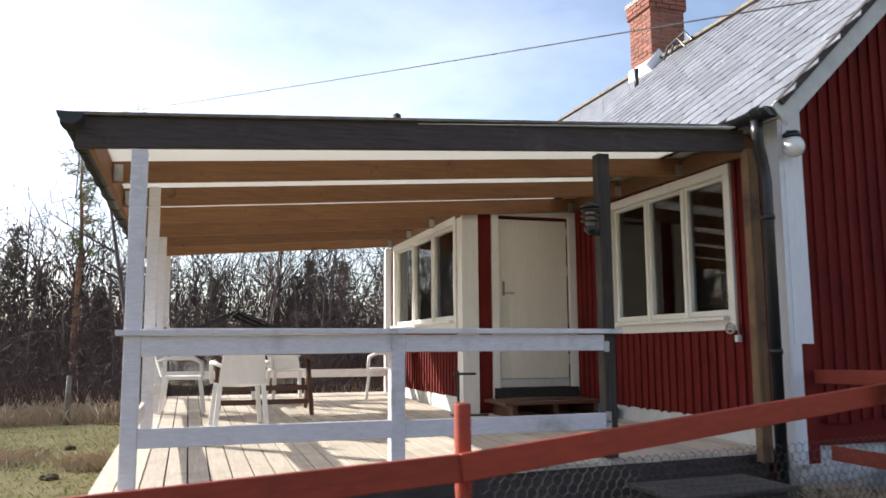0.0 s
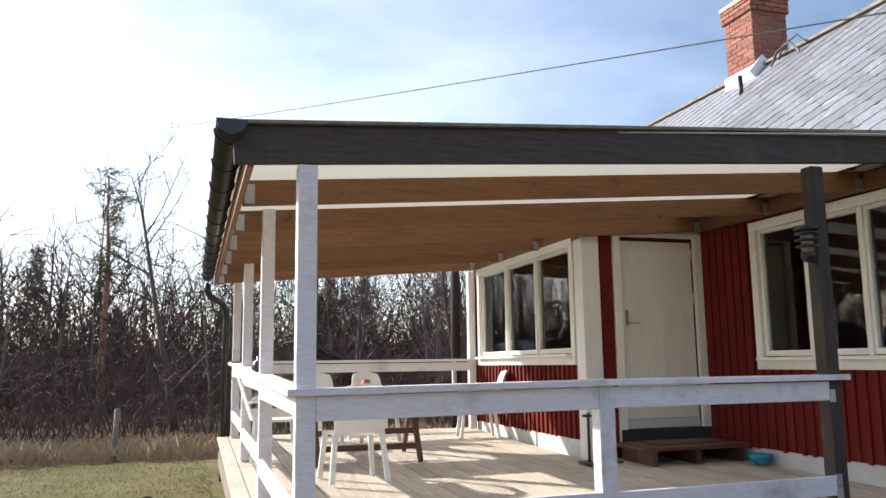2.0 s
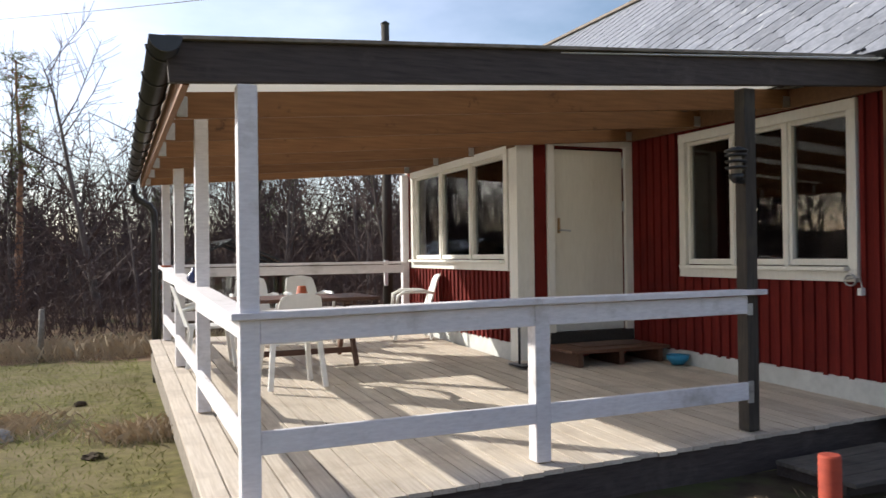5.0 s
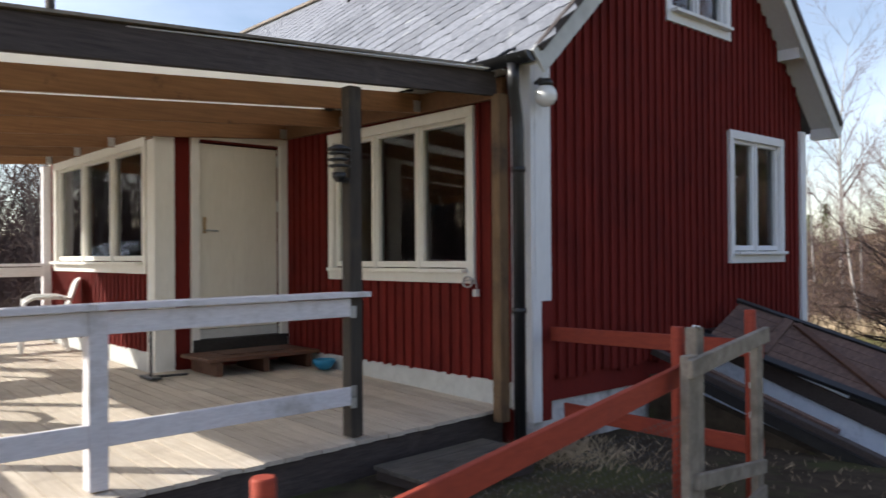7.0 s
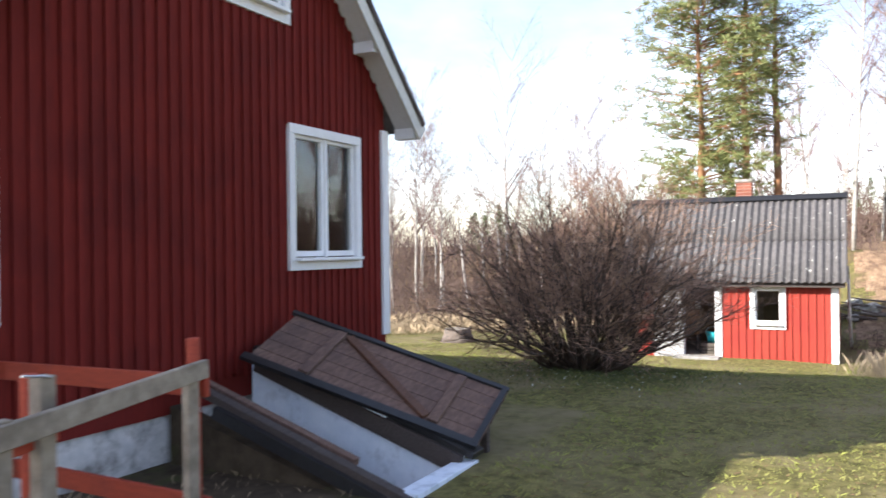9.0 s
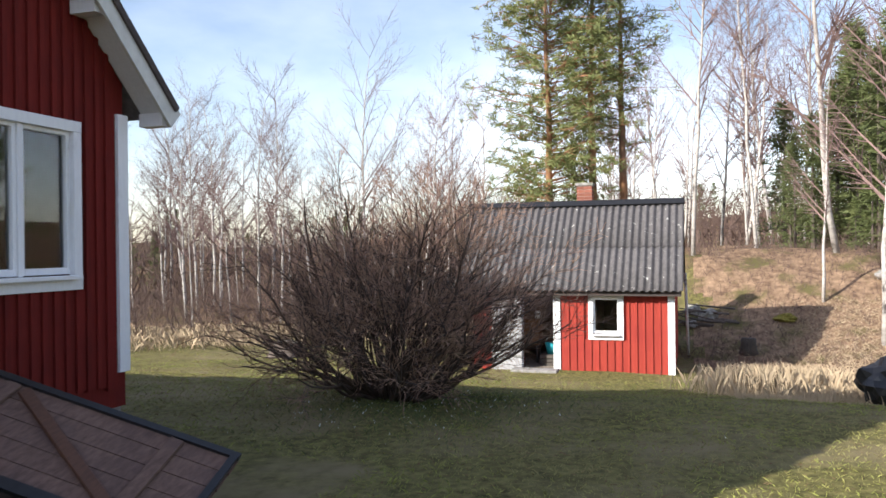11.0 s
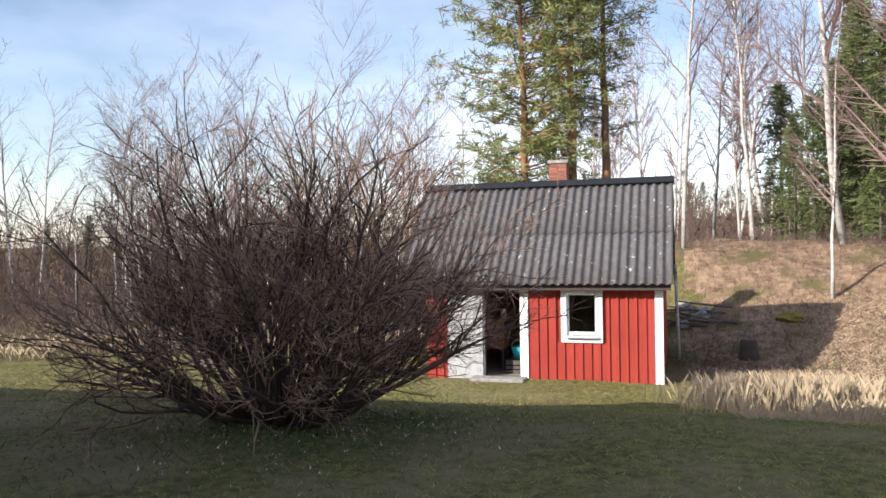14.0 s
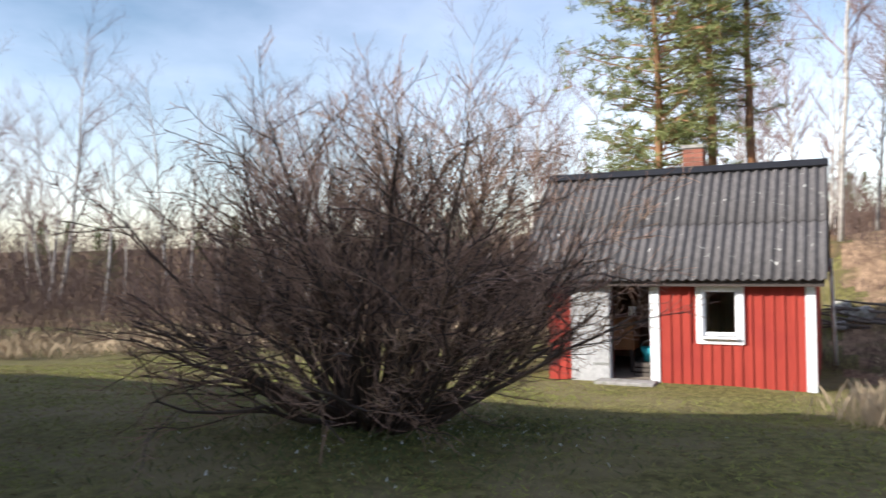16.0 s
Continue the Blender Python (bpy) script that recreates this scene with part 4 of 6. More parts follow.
bowl = tagged(part("plastic_bowl", lathe(B(), (4.08, 7.78, deck_z(7.8) + 0.0135), [(0.06, 0), (0.11, 0.06), (0.12, 0.1), (0.112, 0.1), (0.055, 0.015)]), BLUEPLASTIC), "blue plastic bowl beside the door step", "bowl")

stand = thing("boot_stand", "black metal boot-pull stand on the deck", "stand")
sz = deck_z(8.35) + 0.0135
part("rod", tube(B(), [(2.52, 8.35, sz + 0.01), (2.52, 8.35, sz + 0.5)], 0.014, 8), BLACKMETAL, stand)
part("foot", soften(box(B(), 2.47, 2.57, 8.2, 8.5, sz, sz + 0.02)), BLACKMETAL, stand)
part("foot", soften(bar(B(), (2.54, 8.34, sz + 0.014), (2.85, 8.28, sz + 0.014), 0.05, 0.02)), BLACKMETAL, stand)
part("grip", tube(B(), [(2.46, 8.35, sz + 0.47), (2.72, 8.33, sz + 0.47)], 0.014, 8), BLACKMETAL, stand)

# ---- fence and gate ----
fence = thing("garden_fence", "red-painted pole fence with chicken wire and sloping rails", "fence")


def red_post(x, y, top, r=0.034):
    g = ground_z(x, y) - 0.05
    part("post", tube(B(), [(x, y, g), (x + 0.005, y, (g + top) / 2), (x, y, top - 0.008), (x, y, top)], [r, r, r, r * 0.9], 12), FENCE_RED, fence)


red_post(0.66, 2.86, 1.135)
red_post(3.36, 3.27, 1.335)
red_post(4.30, 3.34, 1.375)
red_post(-2.4, 2.35, 1.0)
part("rail", soften(bar(B(), (-2.6, 2.26, 0.80), (0.69, 2.79, 0.90), 0.03, 0.105)), FENCE_RED, fence)
part("rail", soften(bar(B(), (0.62, 2.765, 0.90), (3.42, 3.19, 1.125), 0.03, 0.105)), FENCE_RED, fence)
part("rail", soften(bar(B(), (4.40, 5.03, 1.10), (4.34, 3.28, 1.13), 0.03, 0.11)), FENCE_RED, fence)
part("rail", soften(bar(B(), (4.40, 4.9, 0.52), (4.34, 3.28, 0.52), 0.03, 0.11)), FENCE_RED, fence)


def netting(p, q, z0, z1, cell=0.05):
    """Hexagonal wire netting between two plan points."""
    p, q = Vector(p), Vector(q)
    d = (q - p)
    length = d.length
    d.normalize()
    verts, faces = [], []

    def wire(a, b):
        a, b = p + d * a[0] + Vector((0, 0, a[1])), p + d * b[0] + Vector((0, 0, b[1]))
        t = (b - a).normalized()
        s = t.cross(Vector((d.y, -d.x, 0)))
        o = Vector((d.y, -d.x, 0))
        k = len(verts)
        r = 0.0016
        for e in (a, b):
            verts.extend((e + s * r, e - s * r * 0.5 + o * r, e - s * r * 0.5 - o * r))
        for i in range(3):
            j = (i + 1) % 3
            faces.append((k + i, k + j, k + 3 + j, k + 3 + i))
    nx, nz = int(length / cell), int((z1 - z0) / (cell * 0.8))
    for j in range(nz):
        for i in range(nx):
            x = (i + (0.5 if j % 2 else 0)) * cell
            z = z0 + j * cell * 0.8
            wire((x, z), (x, z + cell * 0.45))
            wire((x, z + cell * 0.45), (x - cell / 2, z + cell * 0.8))
            wire((x, z + cell * 0.45), (x + cell / 2, z + cell * 0.8))
    me = bpy.data.meshes.new("wire_netting")
    me.from_pydata([tuple(v) for v in verts], [], faces)
    me.materials.append(WIRE)
    ob = new("wire_netting", me)
    ob.parent = fence
    ob["kind"] = "stuff"


netting((-2.5, 2.30, 0), (0.66, 2.82, 0), 0.22, 0.80)
netting((0.66, 2.82, 0), (3.36, 3.23, 0), 0.24, 0.92)

gate = thing("wooden_gate", "grey weathered timber gate standing ajar by the fence", "gate")
part("stile", soften(box(B(), 3.02, 3.11, 3.0, 3.05, 0.2, 1.23)), GREYWOOD, gate)
part("stile", soften(box(B(), 4.15, 4.22, 3.22, 3.27, 0.2, 1.25)), GREYWOOD, gate, "mossy weathered gate stile")
part("top_bar", soften(bar(B(), (3.0, 2.985, 1.17), (4.26, 3.215, 1.235), 0.035, 0.09)), GREYWOOD, gate)
part("low_bar", soften(bar(B(), (3.06, 2.985, 0.62), (4.2, 3.205, 0.45), 0.03, 0.08)), GREYWOOD, gate)
part("low_bar", soften(bar(B(), (3.06, 2.985, 0.28), (4.2, 3.205, 0.30), 0.03, 0.08)), GREYWOOD, gate)
part("short_post", soften(box(B(), 3.30, 3.37, 3.12, 3.19, 0.2, 1.34)), GREYWOOD, gate)
part("latch", tube(B(), [(3.20, 3.08, 1.36), (3.30, 3.10, 1.345), (3.36, 3.13, 1.33)], 0.006, 6), GALV, gate, "bent wire latch")
for z in (1.12, 0.9, 0.72):
    part("hinge", box(B(), 4.215, 4.245, 3.25, 3.31, z, z + 0.035), GALV, gate)

# ---- cellar entrance ----
cellar = thing("cellar_entrance", "open sloping cellar hatch beside the gable with pale painted stairwell", "cellar hatch")
X0, X1, Y0, Y1 = PIT
bm = B()
box(bm, X1 + 0.0, X1 + 0.16, Y0 - 0.05, Y1 + 0.08, -1.6, 0.19)
c = [bm.verts.new(v) for v in ((X1, Y0 - 0.05, 0.19), (X1, Y1 + 0.08, 0.19), (X1, Y1 + 0.08, 0.92), (X1, Y0 - 0.05, 0.20))]
d = [bm.verts.new(v.co + Vector((0.16, 0, 0))) for v in c]
bm.faces.new(c), bm.faces.new(d[::-1])
for k in range(4):
    bm.faces.new((c[k], d[k], d[(k + 1) % 4], c[(k + 1) % 4]))
part("cheek_wall", bm, PAINTEDSTONE, cellar, "blue-white painted stone cheek wall")
bm = B()
c = [bm.verts.new(v) for v in ((X0 - 0.14, Y0 - 0.05, -1.6), (X0 - 0.14, Y1 + 0.08, -1.6), (X0 - 0.14, Y1 + 0.08, 0.62), (X0 - 0.14, Y0 - 0.05, 0.02))]
d = [bm.verts.new(v.co + Vector((0.14, 0, 0))) for v in c]
bm.faces.new(c), bm.faces.new(d[::-1])
for k in range(4):
    bm.faces.new((c[k], d[k], d[(k + 1) % 4], c[(k + 1) % 4]))
part("cheek_wall", bm, SOIL, cellar, "earth-dark rough cheek wall")
part("end_wall", box(B(), X0 - 0.1, X1 + 0.16, Y0 - 0.16, Y0, -1.6, 0.155), PAINTEDSTONE, cellar)
part("pit_floor", box(B(), X0, X1, Y0, Y1, -1.6, -1.5), STONE, cellar)
for i in range(6):
    part("stair", box(B(), X0, X1, Y0 + i * 0.3, Y0 + i * 0.3 + 0.32, -1.5, -0.05 - 0.22 * i), STONE, cellar)
part("frame_board", soften(bar(B(), (X0 - 0.10, 5.05, 0.84), (X0 - 0.06, 2.98, 0.13), 0.09, 0.06)), DARKWOOD, cellar, "dark brown frame plank")
part("frame_board", soften(bar(B(), (X0 + 0.03, 4.95, 0.80), (X0 + 0.05, 3.5, 0.31), 0.07, 0.07)), HATCHWOOD, cellar)
part("frame_board", soften(bar(B(), (X1 + 0.08, 5.05, 0.96), (X1 + 0.10, 2.95, 0.235), 0.20, 0.05)), BLACKMETAL, cellar, "black tarred frame plank")
part("frame_board", soften(bar(B(), (X1 - 0.02, 4.9, 0.90), (X1 - 0.0, 3.7, 0.47), 0.06, 0.06)), PAINTEDSTONE, cellar)
part("frame_board", bar(B(), (X0 - 0.17, 4.6, 0.62), (X0 - 0.13, 2.98, 0.06), 0.05, 0.09), BLACKMETAL, cellar)
part("frame_board", soften(bar(B(), (X1 - 0.03, 5.0, 0.84), (X1 - 0.02, 3.05, 0.165), 0.05, 0.15)), DARKWOOD, cellar, "dark tarred board along the stairwell")
part("sill_stone", soften(box(B(), X0 - 0.05, X1 + 0.1, Y0 - 0.2, Y0 - 0.04, 0.0, 0.19)), PAINTEDSTONE, cellar)

hatch = assembly("hatch_leaf", cellar, "open plank hatch with a brown cross brace and tarred edge")
HA, HB, HC, HD = Vector((7.14, 4.88, 1.22)), Vector((7.58, 3.0, 0.60)), Vector((6.86, 2.96, 0.29)), Vector((6.42, 4.84, 0.93))
hu, hv = (HC - HD), (HA - HD)
hn = hu.cross(hv).normalized()
if hn.z < 0:
    hn = -hn


def on_hatch(u, v, lift=0.0):
    return HD + hu * u + hv * v + hn * lift


for k in range(5):
    v = (k + 0.5) / 5
    part("board", bar(B(), on_hatch(0.0, v), on_hatch(1.0, v), hv.length / 5 - 0.008, 0.024, hn), HATCHWOOD, hatch)
for u in (0.24, 0.80):
    part("batten", soften(bar(B(), on_hatch(u, 0.06, 0.03), on_hatch(u, 0.94, 0.03), 0.09, 0.03, hn)), HATCHWOOD, hatch)
part("brace", soften(bar(B(), on_hatch(0.28, 0.90, 0.03), on_hatch(0.77, 0.10, 0.03), 0.08, 0.03, hn)), BROWNWOOD, hatch, "brown diagonal brace")
part("edge", bar(B(), on_hatch(0.985, -0.02, 0.02), on_hatch(0.985, 1.02, 0.02), 0.05, 0.035, hn), BLACKMETAL, hatch)
part("edge", bar(B(), on_hatch(-0.02, 1.0, 0.018), on_hatch(1.0, 1.0, 0.018), 0.05, 0.035, hn), BLACKMETAL, hatch)
part("edge", bar(B(), on_hatch(-0.02, -0.02, 0.018), on_hatch(1.0, -0.02, 0.018), 0.08, 0.035, hn), BLACKMETAL, hatch)
part("prop", bar(B(), (6.95, 4.9, 0.15), (6.92, 4.86, 1.05), 0.06, 0.06, (0, 1, 0)), DARKWOOD, hatch)
part("prop", bar(B(), (7.2, 3.05, 0.05), (7.2, 3.05, 0.41), 0.06, 0.06, (0, 1, 0)), DARKWOOD, hatch)

# ---- red shed ----
shed = thing("red_shed", "small red wooden shed with white trim and corrugated roof", "shed")
SX, SY0, SY1, SZ0, SZ1 = 19.7, 0.60, 4.80, -0.74, 1.02
SDO = (3.05, 3.70, -0.64, 0.95)
SWI = (1.70, 2.22, 0.10, 0.86)
s_front = part("wall", holed(B(), "y", SY0, SY1, SZ0, SZ1, SX, SX + 0.12, [SDO, SWI]), SHED_RED, shed)
for q in ((SX + 0.12, 22.7, SY0, SY0 + 0.12, SZ0, SZ1), (SX + 0.12, 22.7, SY1 - 0.12, SY1, SZ0, SZ1), (22.58, 22.7, SY0 + 0.12, SY1 - 0.12, SZ0, SZ1)):
    part("wall", box(B(), *q), SHED_RED, shed)
for y in (SY0, SY1 - 0.12):
    bm = B()
    c = [bm.verts.new(v) for v in ((SX, y, SZ1), (22.7, y, SZ1), (21.2, y, 2.75))]
    d = [bm.verts.new(v.co + Vector((0, 0.12, 0))) for v in c]
    bm.faces.new(c), bm.faces.new(d[::-1])
    for k in range(3):
        bm.faces.new((c[k], d[k], d[(k + 1) % 3], c[(k + 1) % 3]))
    part("gable", bm, SHED_RED, shed)
part("floor", box(B(), SX + 0.0, 22.58, SY0 + 0.12, SY1 - 0.12, SZ0 - 0.1, -0.64), GREYWOOD, shed)
part("lining", box(B(), 22.50, 22.575, SY0 + 0.13, SY1 - 0.13, -0.63, 1.0), SHEDINSIDE, shed)
part("lining", box(B(), 21.0, 22.45, 2.3, 2.4, -0.63, 1.0), SHEDINSIDE, shed)
for a, b in ((SY0 - 0.01, SY0 + 0.13), (SDO[0] - 0.15, SDO[0])):
    part("corner_board", soften(box(B(), SX - 0.05, SX - 0.001, a, b, SZ0 + 0.02, SZ1 - 0.02)), TRIMBLUE, shed)
window(shed, "y", SX, -1, *SWI, 1, "small white shed window with dark glass", trim=0.10, mat=TRIMBLUE)
sdoor = assembly("door", shed, "grey-white plank door standing wide open")
part("leaf", soften(box(B(), SX - 0.085, SX - 0.045, 3.72, 4.38, -0.68, 0.93)), GREYPLANK, sdoor)
for z in (-0.4, 0.6):
    part("hinge", box(B(), SX - 0.095, SX - 0.08, 3.72, 4.0, z, z + 0.04), GALV, sdoor)
part("door_frame", box(B(), SX - 0.03, SX + 0.1, SDO[1], SDO[1] + 0.02, -0.64, 0.95), TRIMBLUE, sdoor)
part("sill_stone", soften(box(B(), SX - 0.45, SX - 0.06, 2.92, 3.9, -0.98, -0.615), 0.02), STONE, shed, "grey stone door step")
s_roof = assembly("roof", shed, "dark grey corrugated cement roof speckled with lichen")
RX, RZ, RE, REZ = 21.2, 2.86, 19.42, 1.02
run = math.hypot(RX - RE, RZ - REZ)


def wavy_sheet(u0, u1, y0, y1, side, lift):
    """A corrugated sheet on one slope: u runs down the slope from the ridge."""
    bm = B()
    sl = Vector(((RE - RX) / run * (1 if side < 0 else -1), 0, (REZ - RZ) / run))
    nr = Vector((-sl.z * (-1 if side < 0 else 1), 0, abs(sl.x)))
    m = max(6, int((y1 - y0) / 0.1505 * 8))
    tops, lows = [], []
    for u in (u0, u1):
        rt, rl = [], []
        for k in range(m + 1):
            y = y0 + (y1 - y0) * k / m
            h = 0.026 * math.cos(2 * math.pi * y / 0.1505)
            o = Vector((RX, y, RZ)) + sl * u + nr * (h + lift + (0.012 if u == u1 else 0))
            rt.append(bm.verts.new(o))
            rl.append(bm.verts.new(o - nr * 0.008))
        tops.append(rt), lows.append(rl)
    for k in range(m):
        bm.faces.new((tops[0][k], tops[0][k + 1], tops[1][k + 1], tops[1][k])).smooth = True
        bm.faces.new((lows[0][k], lows[1][k], lows[1][k + 1], lows[0][k + 1])).smooth = True
        bm.faces.new((tops[1][k], tops[1][k + 1], lows[1][k + 1], lows[1][k]))
    return bm


edges_y = [0.42, 1.32, 2.22, 3.13, 4.03, 5.24]
for side in (-1, 1):
    for i, (u0, u1) in enumerate(((0.02, 1.36), (1.28, run + 0.03))):
        for a, b in zip(edges_y, edges_y[1:]):
            part("sheet", wavy_sheet(u0, u1, a, b + 0.02, side, 0.03 + (0.007 if i == 0 else 0.0)), ETERNIT, s_roof)
bm = bar(B(), (RX - 0.07, 0.40, RZ + 0.05), (RX - 0.07, 5.26, RZ + 0.05), 0.17, 0.025, (-0.7, 0, 0.75))
part("ridge_cap", bm, BLACKMETAL, s_roof, "dark ridge capping")
part("ridge_cap", bar(B(), (RX + 0.07, 0.40, RZ + 0.05), (RX + 0.07, 5.26, RZ + 0.05), 0.17, 0.025, (0.7, 0, 0.75)), BLACKMETAL, s_roof)
part("eave_board", box(B(), RE + 0.04, RE + 0.08, 0.46, 5.2, REZ - 0.1, REZ + 0.0), DARKWOOD, s_roof)
part("rafter_end", box(B(), RE + 0.08, SX + 0.0, 0.46, 5.2, REZ - 0.03, REZ - 0.0), DARKWOOD, s_roof)
schim = part("chimney", box(B(), 21.45, 21.78, 2.44, 2.78, 2.3, 3.34), MORTAR, shed, "small brick chimney")
for k in range(7):
    z = 2.78 + k * 0.078
    for j in range(2):
        o = 0.085 if k % 2 else 0.0
        a, b = 2.435 + j * 0.175 + 0.004, 2.435 + (j + 1) * 0.175 - 0.004
        piece("brick", BRICK, schim, 21.44, 21.5, a, b, z, z + 0.068)
        piece("brick", BRICK, schim, 21.47 + j * 0.16, 21.61 + j * 0.16, 2.432, 2.5, z, z + 0.068)
part("cap", box(B(), 21.42, 21.81, 2.41, 2.81, 3.34, 3.40), STONE, schim)

bucket = thing("plastic_bucket", "turquoise plastic bucket on a low crate in the shed", "bucket")
part("body", lathe(B(), (20.3, 3.2, -0.40), [(0.10, 0), (0.15, 0.24), (0.14, 0.24), (0.09, 0.02)]), CYANPLASTIC, bucket)
part("handle", tube(B(), [(20.3, 3.2 + 0.15 * math.cos(a), -0.18 + 0.14 * math.sin(a)) for a in [math.pi * k / 8 for k in range(9)]], 0.008, 6), GALV, bucket)
crate = thing("wooden_crate", "low dark wooden crate on the shed floor", "crate")
for z in (-0.64, -0.56, -0.48):
    for x in (20.08, 20.50):
        part("slat", soften(box(B(), x, x + 0.02, 2.98, 3.42, z, z + 0.065)), STEPWOOD, crate)
    for y in (2.98, 3.40):
        part("slat", soften(box(B(), x - 0.398, x - 0.002, y, y + 0.02, z, z + 0.065)), STEPWOOD, crate)
part("lid", box(B(), 20.08, 20.52, 2.98, 3.42, -0.414, -0.401), STEPWOOD, crate)
chest = thing("wooden_cabinet", "orange-brown wooden cabinet inside the shed", "cabinet")
part("body", soften(box(B(), 20.5, 20.95, 3.52, 4.2, -0.25, 0.30), 0.01), RAFTER, chest)
part("top", soften(box(B(), 20.45, 21.0, 3.48, 4.24, 0.30, 0.34)), RAFTER, chest)
for x in (20.52, 20.88):
    for y in (3.54, 4.14):
        part("leg", box(B(), x, x + 0.05, y, y + 0.05, -0.64, -0.25), DARKWOOD, chest)
tagged(part("white_tin", lathe(B(), (20.6, 3.56, 0.341), [(0.06, 0), (0.06, 0.16), (0.05, 0.17)]), PLASTIC), "white tin standing on the cabinet", "tin")


# ---- plants: branching skeletons ----
def prisms(segs, name, mat, parent, sides=3, label=""):
    """Tapered twigs from (p, q, r0, r1) segments as one mesh."""
    P = np.array([s[0] for s in segs], float)
    Q = np.array([s[1] for s in segs], float)
    R0 = np.array([s[2] for s in segs])[:, None]
    R1 = np.array([s[3] for s in segs])[:, None]
    D = Q - P
    D /= np.linalg.norm(D, axis=1)[:, None] + 1e-9
    ref = np.where(np.abs(D[:, 2:3]) < 0.8, np.array([[0, 0, 1.0]]), np.array([[1.0, 0, 0]]))
    S = np.cross(D, ref)
    S /= np.linalg.norm(S, axis=1)[:, None] + 1e-9
    T = np.cross(D, S)
    n = len(segs)
    V = np.zeros((n, 2 * sides, 3))
    for k in range(sides):
        a = 2 * math.pi * k / sides
        o = S * math.cos(a) + T * math.sin(a)
        V[:, k] = P + o * R0
        V[:, sides + k] = Q + o * R1
    base = (np.arange(n) * 2 * sides)[:, None]
    F = np.concatenate([base + np.array([[k, (k + 1) % sides, sides + (k + 1) % sides, sides + k]]) for k in range(sides)], axis=0)
    me = bpy.data.meshes.new(name)
    me.from_pydata(V.reshape(-1, 3).tolist(), [], F.tolist())
    me.materials.append(mat)
    if sides > 4:
        me.polygons.foreach_set("use_smooth", [True] * len(me.polygons))
    ob = new(name, me)
    ob.parent = parent
    if label:
        ob["label"] = label
    return ob


def grow(rng, out, p, d, length, r, levels, n=5, wander=0.16, lift=0.05, kids=(5, 7), spread_angle=0.7, shrink=0.5, start=0.25, tip=0.35, kid_n=0):
    """Adds a wandering limb and its offshoots to out[level]."""
    p, d = np.array(p, float), np.array(d, float)
    d /= np.linalg.norm(d)
    nodes = [(p.copy(), d.copy(), r)]
    for i in range(n):
        d = d + rng.normal(0, wander, 3) + np.array([0, 0, lift])
        d /= np.linalg.norm(d)
        q = p + d * length / n
        r1 = r * (1 - (1 - tip) * (i + 1) / n)
        out[levels].append((p, q, nodes[-1][2], r1))
        nodes.append((q, d.copy(), r1))
        p = q
    if levels == 0:
        return
    for k in range(rng.integers(kids[0], kids[1] + 1)):
        f = start + (1 - start) * rng.random()
        i = min(int(f * n), n - 1)
        a, da, ra = nodes[i]
        b = nodes[i + 1][0]
        s = a + (b - a) * (f * n - i)
        side = rng.normal(0, 1, 3)
        side -= da * side.dot(da)
        side /= np.linalg.norm(side) + 1e-9
        dd = da * math.cos(spread_angle) + side * math.sin(spread_angle)
        grow(rng, out, s, dd, length * shrink * (0.7 + 0.6 * rng.random()) * (1.15 - 0.5 * f), ra * 0.55, levels - 1, kid_n or max(3, n - 1), wander, lift, kids, spread_angle, shrink, 0.15, tip, kid_n)


def bush():
    rng = np.random.default_rng(5)
    out = {0: [], 1: [], 2: []}
    bx, by = 12.5, 3.9
    bz = ground_z(bx, by) - 0.05
    for k in range(112):
        az = rng.random() * 2 * math.pi
        tilt = math.radians(3 + 70 * rng.random() ** 0.85)
        d = (math.cos(az) * math.sin(tilt), math.sin(az) * math.sin(tilt), math.cos(tilt))
        rr = 0.42 * rng.random()
        length = (2.75 - 0.42 * tilt) * (0.72 + 0.42 * rng.random())
        grow(rng, out, (bx + rr * math.cos(az), by + rr * math.sin(az), bz), d, length, 0.017 + 0.016 * rng.random(), 2, 9, 0.14, 0.035 * (1 if tilt > 0.5 else 0.0), (9, 12), 0.66, 0.36, 0.36, 0.25)
    for k in range(3):
        az = rng.random() * 2 * math.pi
        grow(rng, out, (bx + 0.5 * math.cos(az), by + 0.5 * math.sin(az), bz + 0.6), (0.15 * math.cos(az), 0.15 * math.sin(az), 1), 1.9 + 0.6 * rng.random(), 0.012, 2, 8, 0.05, 0.05, (5, 7), 0.45, 0.3, 0.4, 0.2)
    ob = thing("bare_bush", "large bare many-stemmed shrub with reddish twigs on the lawn", "bush")
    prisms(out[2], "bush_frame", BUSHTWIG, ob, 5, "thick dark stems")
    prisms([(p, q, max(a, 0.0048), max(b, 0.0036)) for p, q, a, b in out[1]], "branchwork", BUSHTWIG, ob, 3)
    # outer twigs take the paler colour that stands in for sun on the tips
    prisms([(p, q, max(a, 0.0028), max(b, 0.0019)) for p, q, a, b in out[0]], "twig_mass", BUSHTIP_LIT, ob, 3, "fine tangled twigs")


bush()


